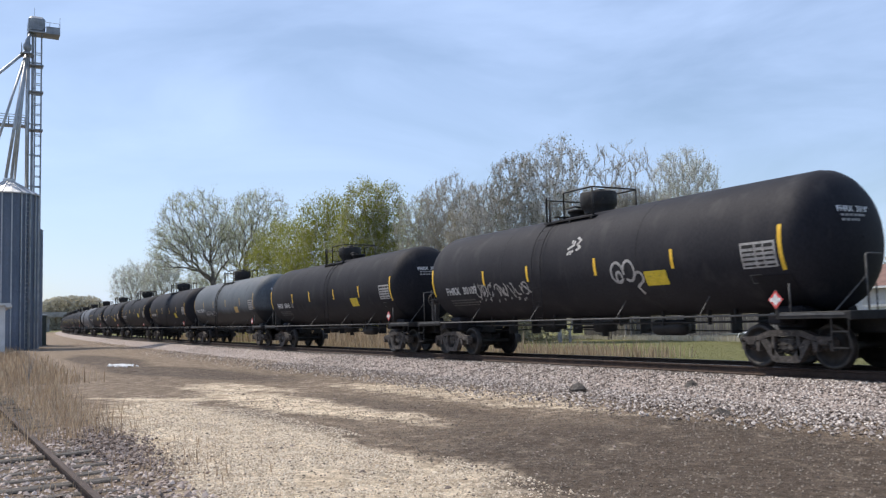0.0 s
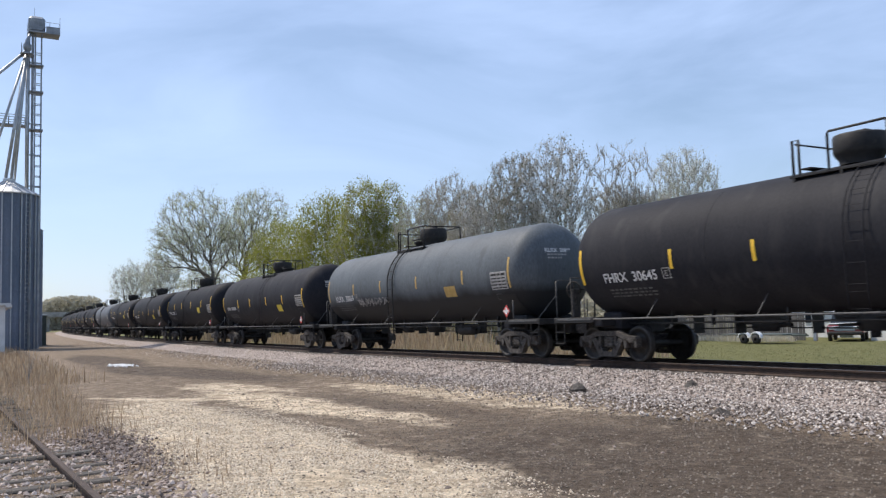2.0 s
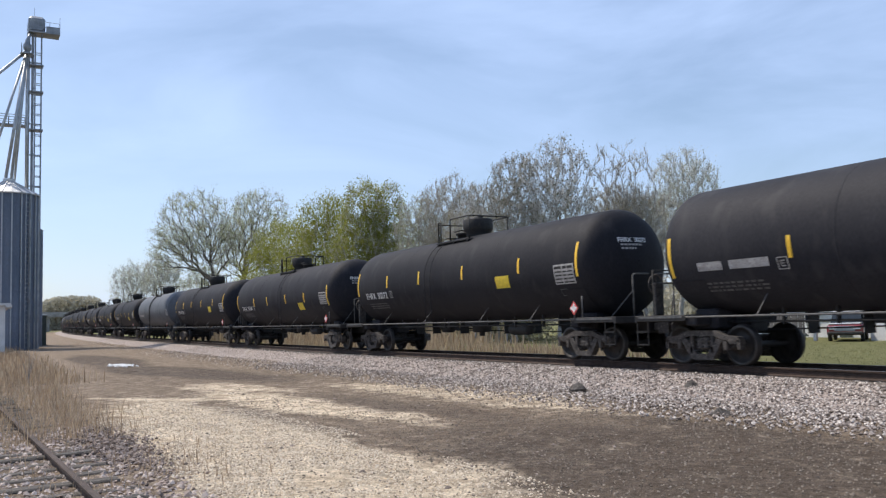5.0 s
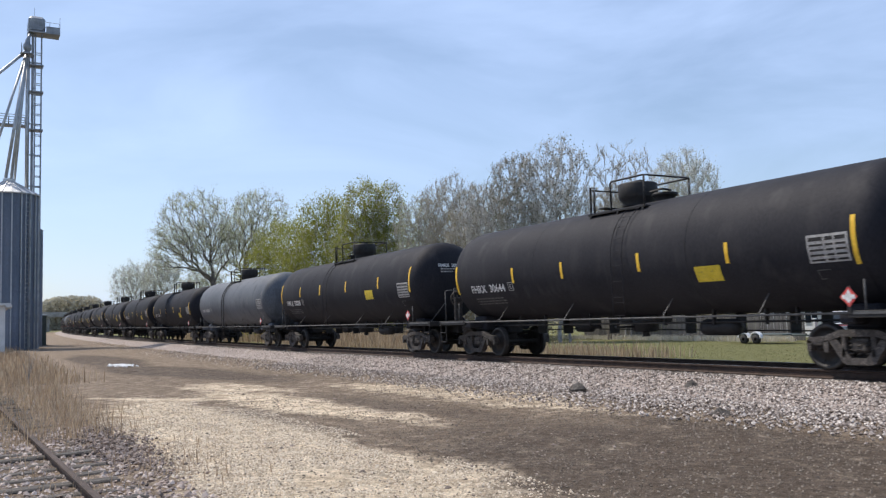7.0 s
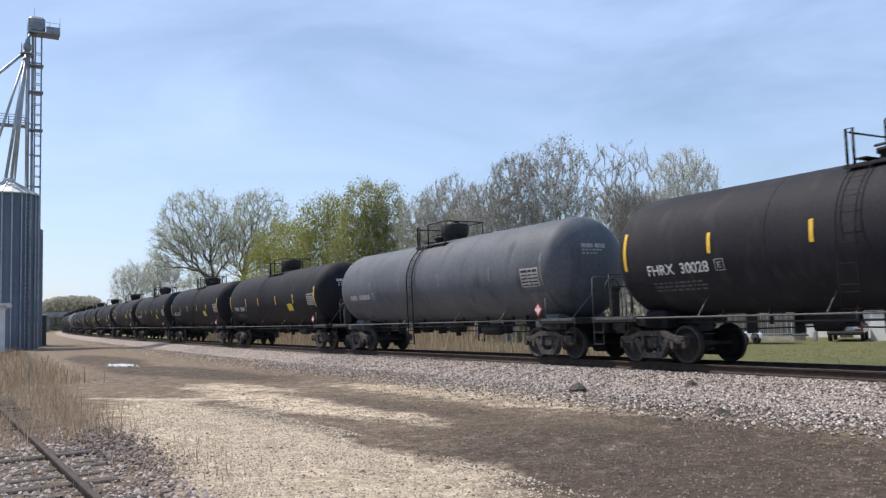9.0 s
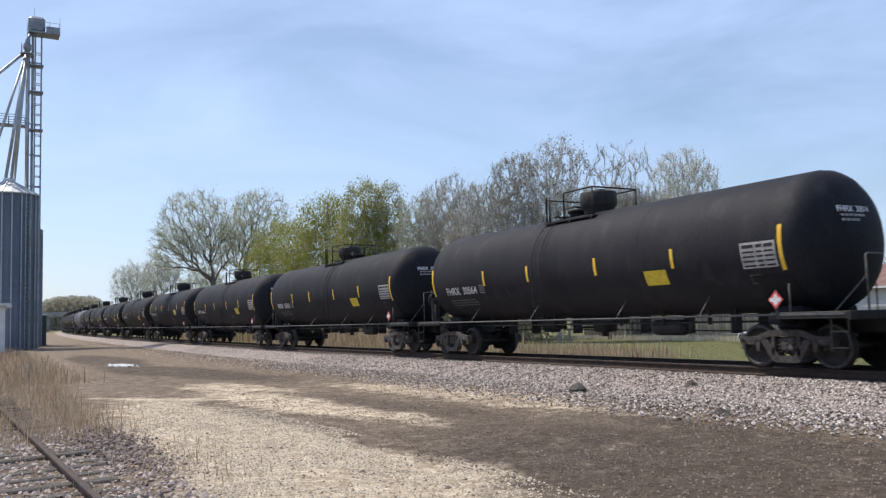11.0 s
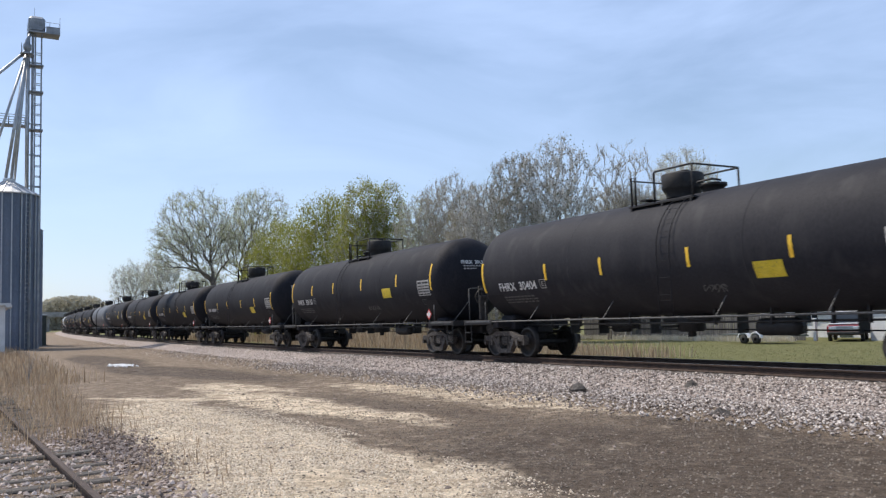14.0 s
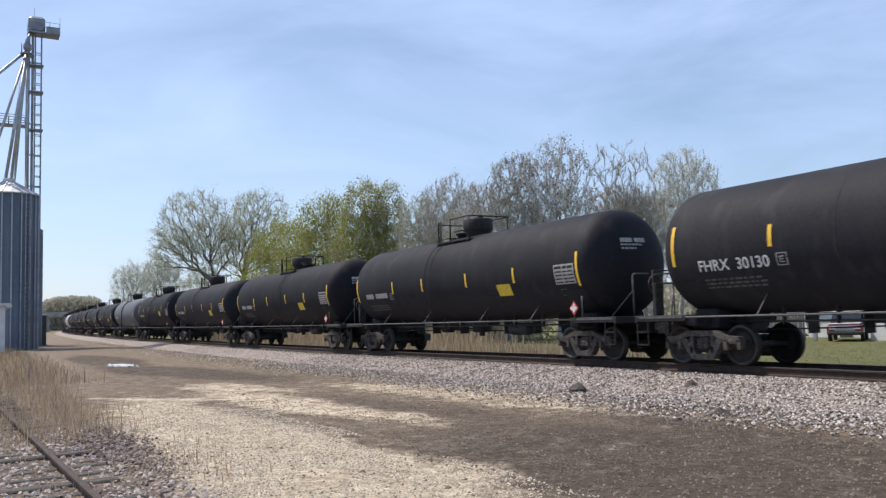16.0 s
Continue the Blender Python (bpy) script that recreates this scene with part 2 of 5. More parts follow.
# ---- mesh building ----
class Build:
    """Collects vertices and faces of one mesh."""

    def __init__(self):
        self.v, self.f, self.smooth = [], [], []

    def add(self, vs, fs, smooth=False):
        o = len(self.v)
        self.v += [tuple(p) for p in vs]
        self.f += [tuple(o + i for i in q) for q in fs]
        self.smooth += [smooth] * len(fs)
        return self

    def box(self, x0, y0, z0, x1, y1, z1, bev=0.0):
        if bev <= 0:
            vs = [(x, y, z) for z in (z0, z1) for y in (y0, y1) for x in (x0, x1)]
            return self.add(vs, [(0, 2, 3, 1), (4, 5, 7, 6), (0, 1, 5, 4), (2, 6, 7, 3), (0, 4, 6, 2), (1, 3, 7, 5)])
        b = min(bev, (x1 - x0) / 2.2, (y1 - y0) / 2.2, (z1 - z0) / 2.2)
        rings = []
        for z, e in ((z0, b), (z0 + b, 0), (z1 - b, 0), (z1, b)):
            c = b
            rings.append([(x0 + c + e * .0, y0 + e, z), (x1 - c, y0 + e, z), (x1 - e, y0 + c, z), (x1 - e, y1 - c, z),
                          (x1 - c, y1 - e, z), (x0 + c, y1 - e, z), (x0 + e, y1 - c, z), (x0 + e, y0 + c, z)])
        vs = [p for r in rings for p in r]
        fs = [tuple(range(7, -1, -1)), tuple(range(24, 32))]
        for k in range(3):
            fs += [(k * 8 + i, k * 8 + (i + 1) % 8, k * 8 + 8 + (i + 1) % 8, k * 8 + 8 + i) for i in range(8)]
        return self.add(vs, fs)

    def tube(self, path, r, n=6, r1=None, cap=True, closed=False):
        path = [Vector(p) for p in path]
        vs, fs = [], []
        count = len(path)
        side = None
        for i, p in enumerate(path):
            d = path[min(i + 1, count - 1)] - path[max(i - 1, 0)]
            d.normalize()
            if side is None:
                side = d.orthogonal().normalized()
            side = (side - d * side.dot(d))
            side = side.normalized() if side.length > 1e-6 else d.orthogonal().normalized()
            up = d.cross(side)
            rr = r if r1 is None else r + (r1 - r) * i / (count - 1)
            vs += [p + (side * math.cos(a) + up * math.sin(a)) * rr for a in (2 * math.pi * k / n for k in range(n))]
        for i in range(count - 1):
            fs += [(i * n + k, i * n + (k + 1) % n, (i + 1) * n + (k + 1) % n, (i + 1) * n + k) for k in range(n)]
        self.add(vs, fs, n > 5)
        if cap:
            o = len(self.v) - len(vs)
            self.f += [tuple(o + k for k in range(n - 1, -1, -1)), tuple(o + (count - 1) * n + k for k in range(n))]
            self.smooth += [False, False]
        return self

    def lathe(self, profile, origin, axis="y", n=24, smooth=True):
        """profile: (along, radius) pairs, turned about an axis through origin."""
        vs, fs = [], []
        ox, oy, oz = origin
        for s, r in profile:
            for k in range(n):
                a = 2 * math.pi * k / n
                c, d = r * math.cos(a), r * math.sin(a)
                vs.append({"x": (ox + s, oy + c, oz + d), "y": (ox + d, oy + s, oz + c), "z": (ox + c, oy + d, oz + s)}[axis])
        for i in range(len(profile) - 1):
            fs += [(i * n + k, i * n + (k + 1) % n, (i + 1) * n + (k + 1) % n, (i + 1) * n + k) for k in range(n)]
        return self.add(vs, fs, smooth)

    def plate(self, outline, y0, y1):
        """An outline in x and z, extruded from y0 to y1."""
        n = len(outline)
        vs = [(x, y0, z) for x, z in outline] + [(x, y1, z) for x, z in outline]
        fs = [tuple(range(n)), tuple(range(2 * n - 1, n - 1, -1))] + [(i + n, (i + 1) % n + n, (i + 1) % n, i) for i in range(n)]
        return self.add(vs, fs)

    def mesh(self, name, mat):
        me = bpy.data.meshes.new(name)
        me.from_pydata(self.v, [], self.f)
        me.materials.append(mat)
        me.polygons.foreach_set("use_smooth", self.smooth)
        me.update()
        return me


def part(name, b, mat, parent=None, label="", at=None):
    """Links a built mesh as one object, under its thing when one is given."""
    ob = new(name, b.mesh(name, mat))
    if parent is not None:
        ob.parent = parent
    if at is not None:
        ob.matrix_basis = at
    if label:
        ob["label"] = label
    return ob


def thing(name, label, category, group="", kind="", at=None):
    ob = new(name)
    ob.empty_display_size = 0.3
    if at is not None:
        ob.matrix_basis = at
    return tagged(ob, label, category, group, kind)


def bend(x):
    """How far the line swings away to the side in the distance."""
    return 1.85e-4 * (x + 28) ** 2 if x < -28 else 0.0


def rise(x):
    """The land climbs very gently along the line in the distance."""
    s = min(max(0.0, -35 - x), 400.0)
    return 0.005 * s * s / (s + 15)
# ---- ground ----
LOT, LAWN = -0.5, -0.75


def blob(x, y, cx, cy, rx, ry, turn=0.0):
    c, s = math.cos(turn), math.sin(turn)
    u, v = ((x - cx) * c + (y - cy) * s) / rx, (-(x - cx) * s + (y - cy) * c) / ry
    return max(0.0, min(1.0, 1.6 * (1 - math.sqrt(u * u + v * v)) + 0.25))


def lot_height(x, y):
    d = y - bend(x)
    base = LOT if d < 0 else LAWN
    if -3.5 < d < 4.2:
        if d < 0:
            k = min(1.0, (d + 3.5) / 1.6)
            base = LOT + k * 0.12
        else:
            base = LAWN
    bump = 0.0
    if x > -120 and y < 40:
        bump = 0.035 * noise.noise((x * 0.35, y * 0.5, 3.0)) + 0.02 * noise.noise((x * 1.3, y * 1.5, 8.0))
    return base + bump + rise(x)


def axis_steps(stops):
    out = []
    for a, b, step in stops:
        k = max(1, round((b - a) / step))
        out += [a + (b - a) * i / k for i in range(k)]
    return out + [stops[-1][1]]


def make_ground():
    xs = axis_steps([(-3000, -500, 250), (-500, -150, 25), (-150, -60, 3), (-60, -28, 0.8), (-28, -3, 0.22), (-3, 30, 3), (30, 600, 60), (600, 3000, 400)])
    ys = axis_steps([(-3000, -400, 300), (-400, -40, 30), (-40, -17, 2), (-17, -3, 0.25), (-3, 6, 0.6), (6, 40, 1.5), (40, 120, 8), (120, 600, 60), (600, 3000, 400)])
    nx, ny = len(xs), len(ys)
    vs = [(x, y, lot_height(x, y)) for y in ys for x in xs]
    fs = [(j * nx + i, j * nx + i + 1, (j + 1) * nx + i + 1, (j + 1) * nx + i) for j in range(ny - 1) for i in range(nx - 1)]
    me = bpy.data.meshes.new("ground")
    me.from_pydata(vs, [], fs)
    sand, dark, grass = [], [], []
    for x, y, z in vs:
        w = 1.2 * noise.noise((x * 0.22, y * 0.35, 1.0)) + 0.6 * noise.noise((x * 0.9, y * 1.1, 5.0))
        wx, wy = x + w * 1.1, y + w * 0.5
        s = max(blob(wx, wy, -14.0, -12.5, 8.5, 1.5, -0.02), blob(wx, wy, -8.2, -12.1, 3.2, 1.7), blob(x + w * 0.3, y, -20.8, -11.0, 3.3, 0.32, 0.73), blob(x, y + w * 0.2, -17.2, -9.7, 2.0, 0.3, 0.5),
                0.7 * blob(wx, wy, -18, -9.6, 6, 0.9, 0.1), 0.5 * blob(wx, wy, -17, -5.8, 6, 1.6, 0.03), 0.55 * blob(wx, wy, -24, -9.5, 3, 1.2, 0.3))
        k = max(blob(wx, wy, -34, -8.6, 10, 1.9, 0.15), 0.66 * blob(wx, wy, -7.4, -8.6, 5.6, 2.8, 0.05), 0.8 * blob(wx, wy, -7.0, -6.4, 5, 1.0), blob(wx, wy, -50, -9.0, 11, 1.6), 0.45 * blob(wx, wy, -15.0, -8.1, 5, 0.8, 0.12), 0.75 * blob(wx, wy, -10.4, -13.2, 1.4, 0.25), 0.7 * blob(x, wy, -13.6, -12.2, 0.9, 0.2, 0.5))
        sand.append(s)
        dark.append(k)
        grass.append(1.0 if y - bend(x) > 4.5 or y < -60 or y > 60 or x < -300 else 0.0)
    for name, vals in (("sand", sand), ("dark", dark), ("grass", grass)):
        at = me.attributes.new(name, "FLOAT", "POINT")
        at.data.foreach_set("value", vals)
    m = bpy.data.materials.new("gravel lot and lawn")
    m.use_nodes = True
    n, l = m.node_tree.nodes, m.node_tree.links
    b = n["Principled BSDF"]
    b.inputs["Roughness"].default_value = 0.95
    b.inputs["Specular IOR Level"].default_value = 0.2
    t = n.new("ShaderNodeTexCoord")

    def noise_node(scale, detail=5.0, rough=0.6):
        k = n.new("ShaderNodeTexNoise")
        k.inputs["Scale"].default_value, k.inputs["Detail"].default_value, k.inputs["Roughness"].default_value = scale, detail, rough
        l.new(t.outputs["Object"], k.inputs["Vector"])
        return k.outputs["Fac"]

    def ramp(fac, stops):
        k = n.new("ShaderNodeValToRGB")
        e = k.color_ramp.elements
        while len(e) < len(stops):
            e.new(0.5)
        for i, (p, c) in enumerate(stops):
            e[i].position, e[i].color = p, (*c, 1)
        l.new(fac, k.inputs["Fac"])
        return k.outputs["Color"]

    def blend(fac, a, c, mode="MIX"):
        k = n.new("ShaderNodeMix")
        k.data_type, k.blend_type = "RGBA", mode
        if isinstance(fac, float):
            k.inputs["Factor"].default_value = fac
        else:
            l.new(fac, k.inputs["Factor"])
        l.new(a, k.inputs["A"])
        l.new(c, k.inputs["B"])
        return k.outputs["Result"]

    def mask(name, noise_fac):
        k = n.new("ShaderNodeAttribute")
        k.attribute_name = name
        q = n.new("ShaderNodeMath")
        q.operation = "ADD"
        l.new(k.outputs["Fac"], q.inputs[0])
        l.new(noise_fac, q.inputs[1])
        g = n.new("ShaderNodeMapRange")
        g.inputs["From Min"].default_value, g.inputs["From Max"].default_value = 0.62, 1.15
        l.new(q.outputs["Value"], g.inputs["Value"])
        return g.outputs["Result"]

    big, mid, fine, grain = noise_node(0.5), noise_node(2.6, 6), noise_node(9, 7, 0.75), noise_node(48, 4, 0.75)
    soil = ramp(mid, [(0.3, (0.14, 0.102, 0.072)), (0.5, (0.225, 0.173, 0.126)), (0.7, (0.32, 0.255, 0.19))])
    sandc = ramp(mid, [(0.28, (0.40, 0.305, 0.208)), (0.5, (0.62, 0.508, 0.37)), (0.75, (0.77, 0.655, 0.50))])
    darkc = ramp(mid, [(0.3, (0.075, 0.056, 0.042)), (0.55, (0.13, 0.10, 0.076)), (0.75, (0.2, 0.158, 0.12))])
    lawnc = ramp(mid, [(0.3, (0.09, 0.095, 0.035)), (0.5, (0.13, 0.13, 0.05)), (0.72, (0.19, 0.17, 0.08))])
    col = blend(mask("dark", mid), soil, darkc)
    col = blend(mask("sand", mid), col, sandc)
    speck = ramp(fine, [(0.36, (0.42, 0.4, 0.38)), (0.5, (0.95, 0.95, 0.95)), (0.64, (1.45, 1.43, 1.4))])
    col = blend(0.8, col, speck, "MULTIPLY")
    gr = ramp(grain, [(0.35, (0.45, 0.45, 0.45)), (0.65, (1.5, 1.5, 1.5))])
    col = blend(0.6, col, gr, "MULTIPLY")
    gk = n.new("ShaderNodeAttribute")
    gk.attribute_name = "grass"
    col = blend(gk.outputs["Fac"], col, lawnc)
    l.new(col, b.inputs["Base Color"])
    add = n.new("ShaderNodeMath")
    add.operation = "ADD"
    l.new(fine, add.inputs[0])
    l.new(grain, add.inputs[1])
    bp = n.new("ShaderNodeBump")
    bp.inputs["Strength"].default_value, bp.inputs["Distance"].default_value = 0.9, 0.04
    l.new(add.outputs["Value"], bp.inputs["Height"])
    l.new(bp.outputs["Normal"], b.inputs["Normal"])
    me.materials.append(m)
    me.polygons.foreach_set("use_smooth", [True] * len(me.polygons))
    tagged(new("ground", me), "brown and sandy gravel lot with a mown lawn beyond", "ground", kind="structure")


make_ground()


def scatter(name, places, mat, label, category, low, high, flat=0.7, seed=1):
    """Loose stones: jittered eight-sided lumps joined into one mesh."""
    rng = np.random.default_rng(seed)
    base = np.array([(1, 0, 0), (-1, 0, 0), (0, 1, 0), (0, -1, 0), (0, 0, 1), (0, 0, -1)], float)
    tri = np.array([(0, 2, 4), (2, 1, 4), (1, 3, 4), (3, 0, 4), (2, 0, 5), (1, 2, 5), (3, 1, 5), (0, 3, 5)])
    k = len(places)
    size = rng.uniform(low, high, (k, 1, 1)) * rng.uniform(0.7, 1.3, (k, 1, 1))
    v = base[None] * rng.uniform(0.65, 1.2, (k, 6, 3))
    a = rng.uniform(0, 2 * math.pi, k)
    c, s = np.cos(a)[:, None], np.sin(a)[:, None]
    v = np.stack([v[..., 0] * c - v[..., 1] * s, v[..., 0] * s + v[..., 1] * c, v[..., 2] * flat + v[..., 0] * 0.3], -1) * size
    v = v + np.array(places)[:, None, :]
    f = tri[None] + (np.arange(k) * 6)[:, None, None]
    me = bpy.data.meshes.new(name)
    me.from_pydata(v.reshape(-1, 3).tolist(), [], f.reshape(-1, 3).tolist())
    me.materials.append(mat)
    return tagged(new(name, me), label, category, kind="stuff")


def bed_height(d):
    """Ballast section across the line."""
    a = abs(d)
    foot = -0.47 if d < 0 else -0.78
    if a < 1.75:
        return -0.2
    return max(foot, -0.2 - (a - 1.75) * 0.19) if d < 0 else max(foot, -0.2 - (a - 1.75) * 0.4)


def make_ballast():
    xs = axis_steps([(-620, -120, 6), (-120, -40, 1.5), (-40, 0, 0.4), (0, 60, 5)])
    ds = [-3.6, -3.2, -2.8, -2.4, -2.0, -1.75, -1.2, 0, 1.2, 1.75, 2.2, 2.8, 3.3]
    b = Build()
    vs = []
    for x in xs:
        for i, d in enumerate(ds):
            e = 0.35 * noise.noise((x * 0.5, 2.0, 0.0)) if i == 0 else 0.0
            vs.append((x, d + e + bend(x), rise(x) + bed_height(d) + (0.02 * noise.noise((x * 2, d * 2, 0)) if 0 < i < 12 else -0.12)))
    k = len(ds)
    b.add(vs, [(i * k + j + 1, i * k + j, (i + 1) * k + j, (i + 1) * k + j + 1) for i in range(len(xs) - 1) for j in range(k - 1)], True)
    m = material("ballast bed", (0.2, 0.16, 0.14), (0.36, 0.3, 0.265), 5, 0.95, 0, 1.0, 26, (0.46, 0.4, 0.36))
    tagged(part("ballast_bed", b, m), "pinkish grey crushed stone ballast under the rails", "ballast", kind="structure")
    rng = random.Random(4)
    places = []
    for x0, x1, per in ((-13, -3, 620), (-22, -13, 430), (-36, -22, 200), (-60, -36, 50), (-110, -60, 12)):
        for _ in range(int((x1 - x0) * 3.9 * per)):
            x = rng.uniform(x0, x1)
            d = -rng.uniform(1.0, 6.2)
            if d < -3.4 and rng.random() < ((-d - 3.4) / 2.8) ** 0.65:
                continue
            places.append((x, d + bend(x), max(rise(x) + bed_height(d), lot_height(x, d + bend(x))) + rng.uniform(-0.01, 0.02)))
    scatter("ballast_stones", places, BALLASTS, "loose pinkish grey crushed ballast stones beside the rails", "ballast", 0.022, 0.038, 0.75, 3)
    places = []
    for x0, x1, y0, y1, per in ((-12, -3.8, -13.5, -3.6, 150), (-20, -12, -15.2, -3.6, 80), (-34, -20, -15, -3.6, 22)):
        for _ in range(int((x1 - x0) * (y1 - y0) * per)):
            x, y = rng.uniform(x0, x1), rng.uniform(y0, y1)
            if y > -11 or y < -13.7 or rng.random() < 0.25:
                places.append((x, y, lot_height(x, y) + 0.003))
    scatter("lot_gravel", places, GRAVELS, "small tan and grey gravel lying on the lot", "gravel", 0.008, 0.021, 0.75, 5)
    places = []
    for _ in range(26000):
        x, y = -rng.triangular(6.2, 23, 9), rng.uniform(-13.8, -10.6)
        if noise.noise((x * 0.5, y * 0.8, 2.0)) > -0.25:
            places.append((x, y, lot_height(x, y) + 0.002))
    scatter("sand_gravel", places, PALEGRAVEL, "pale tan gravel on the sandy patch", "gravel", 0.007, 0.02, 0.7, 15)
    places = []
    for _ in range(3600):
        x = rng.uniform(-16.5, -8)
        y = -14.773 - 0.0343 * (-8.9 - x) + rng.uniform(-1.9, 1.1)
        places.append((x, y, lot_height(x, y) + rng.uniform(-0.01, 0.015)))
    scatter("siding_stones", places, SIDINGS, "mauve-grey stones along the disused siding", "ballast", 0.02, 0.045, 0.7, 6)
    places = []
    for _ in range(1500):
        x, y = rng.gauss(-13.2, 1.5), rng.gauss(-13.95, 0.24)
        places.append((x, y, lot_height(x, y) + abs(rng.gauss(0, 0.025))))
    scatter("spoil_heap", places, SPOIL, "low spoil heap of dark reddish stones", "rubble", 0.014, 0.036, 0.75, 16)
    places = []
    for _ in range(420):
        x = -rng.uniform(7.5, 30)
        y = rng.uniform(-12.8, -4.5)
        if noise.noise((x * 0.3, y * 0.5, 4.0)) > -0.05:
            places.append((x, y, lot_height(x, y)))
    scatter("earth_clods", places, SPOIL, "small dark clods of earth on the lot", "clods", 0.015, 0.05, 0.6, 17)


make_ballast()


def rail_shape(b, pts, top=0.0, h=0.18):
    """A rail with foot, web and head swept along pts (x, y)."""
    prof = [(-0.07, 0.0), (0.07, 0.0), (0.07, 0.012), (0.012, 0.035), (0.010, 0.13), (0.036, 0.142), (0.036, 0.172), (0.026, 0.18), (-0.026, 0.18), (-0.036, 0.172), (-0.036, 0.142), (-0.010, 0.13), (-0.012, 0.035), (-0.07, 0.012)]
    n = len(prof)
    vs, fs = [], []
    for i, (x, y, z) in enumerate(pts):
        a, c = pts[max(i - 1, 0)], pts[min(i + 1, len(pts) - 1)]
        d = Vector((c[0] - a[0], c[1] - a[1], 0)).normalized()
        s = Vector((-d.y, d.x, 0))
        vs += [Vector((x, y, z + top - h)) + s * u + Vector((0, 0, w)) for u, w in prof]
    for i in range(len(pts) - 1):
        fs += [(i * n + k, i * n + (k + 1) % n, (i + 1) * n + (k + 1) % n, (i + 1) * n + k) for k in range(n)]
    b.add(vs, fs)
    b.f += [tuple(range(n)), tuple(range(len(vs) - 1, len(vs) - n - 1, -1))]
    b.smooth += [False, False]
    return b


def make_track():
    track = thing("railway_track", "straight main line with rust-brown rails on timber ties", "track", kind="structure")
    xs = axis_steps([(-620, -120, 10), (-120, -30, 5), (-30, 60, 15)])
    for side in (-1, 1):
        part("rail", rail_shape(Build(), [(x, side * 0.753 + bend(x), rise(x)) for x in xs]), RAILM, track)
        head = Build()
        for x0, x1 in zip(xs, xs[1:]):
            y0, y1 = side * 0.753 + bend(x0), side * 0.753 + bend(x1)
            head.add([(x0, y0 - 0.027, rise(x0) + 0.003), (x1, y1 - 0.027, rise(x1) + 0.003), (x1, y1 + 0.027, rise(x1) + 0.003), (x0, y0 + 0.027, rise(x0) + 0.003)], [(0, 1, 2, 3)])
        part("running_surface", head, RAILTOP, track, "polished running surface")
    me = Build().box(-0.115, -1.3, -0.17, 0.115, 1.3, 0.0, 0.012).mesh("tie", TIE)
    rng = random.Random(9)
    for i in range(150):
        x = -3 - i * 0.52
        tie = new("tie", me)
        tie.parent = track
        tie.matrix_basis = pose(x + rng.uniform(-0.03, 0.03), bend(x) + rng.uniform(-0.05, 0.05), rise(x) - 0.182, 0, 0, rng.uniform(-1, 1))
    b = Build()
    for i in range(150, 1150):
        x = -3 - i * 0.52
        b.box(x - 0.115, bend(x) - 1.3, rise(x) - 0.35, x + 0.115, bend(x) + 1.3, rise(x) - 0.182)
    tagged(part("far_ties", b, TIE, track), kind="stuff")
    # disused siding in the weeds
    siding = thing("siding_track", "rusty disused siding rails on rotten ties in weeds", "track", kind="structure")
    for off in (0.0, -1.505):
        pts = [(x, -14.773 - 0.0343 * (-8.9 - x) + off, rise(x)) for x in axis_steps([(-70, -20, 5), (-20, 4, 1)])]
        part("rail", rail_shape(Build(), pts, -0.375), RAILM, siding, "deep rust-brown rail")
    me = Build().box(-0.11, -1.35, -0.15, 0.11, 1.3, 0.0, 0.02).mesh("siding_tie", TIE)
    for i in range(48):
        x = 1 - i * 0.6
        tie = new("tie", me)
        tie.parent = siding
        tie.matrix_basis = pose(x, -14.773 - 0.0343 * (-8.9 - x) - 0.75 + rng.uniform(-0.08, 0.08), -0.475 + rng.uniform(-0.012, 0.006), rng.uniform(-1, 1), rng.uniform(-1, 1), rng.uniform(-3, 3) + 3)


make_track()
# ---- tank cars ----
R, ZC, HALF, HEAD = 1.5, 2.66, 7.3, 0.78      # tank radius, axis height, half length of the straight shell
PITCH_CAR, SPEED, START = 18.075, 13.1455, -18.72


def on_tank(x, s, lift=0.008):
    """The place on the near side of the shell at arc height s over the axis."""
    a = s / R
    return (x, -(R + lift) * math.cos(a), ZC + (R + lift) * math.sin(a))


def on_head(y, z, lift=0.012):
    """The place on the front head at y across and z over the axis."""
    return (HALF + lift + HEAD * math.sqrt(max(0.0, 1 - (y * y + z * z) / R ** 2)), y, ZC + z)


def patch(b, x0, x1, s0, s1, lift=0.008, skew=0.0):
    n = max(1, math.ceil(abs(s1 - s0) / 0.12))
    vs = []
    for i in range(n + 1):
        s = s0 + (s1 - s0) * i / n
        e = skew * (i / n)
        vs += [on_tank(x0 + e, s, lift), on_tank(x1 + e, s, lift)]
    return b.add(vs, [(2 * i, 2 * i + 1, 2 * i + 3, 2 * i + 2) for i in range(n)])


def stroke(b, pts, w, lift=0.009):
    """A painted line on the shell along (x, arc height) points."""
    for (x0, s0), (x1, s1) in zip(pts, pts[1:]):
        d = Vector((x1 - x0, s1 - s0))
        k = Vector((-d.y, d.x)).normalized() * w / 2
        e = d.normalized() * w / 3
        q = [(x0 - e.x - k.x, s0 - e.y - k.y), (x1 + e.x - k.x, s1 + e.y - k.y), (x1 + e.x + k.x, s1 + e.y + k.y), (x0 - e.x + k.x, s0 - e.y + k.y)]
        b.add([on_tank(x, s, lift) for x, s in q], [(0, 1, 2, 3)])
    return b


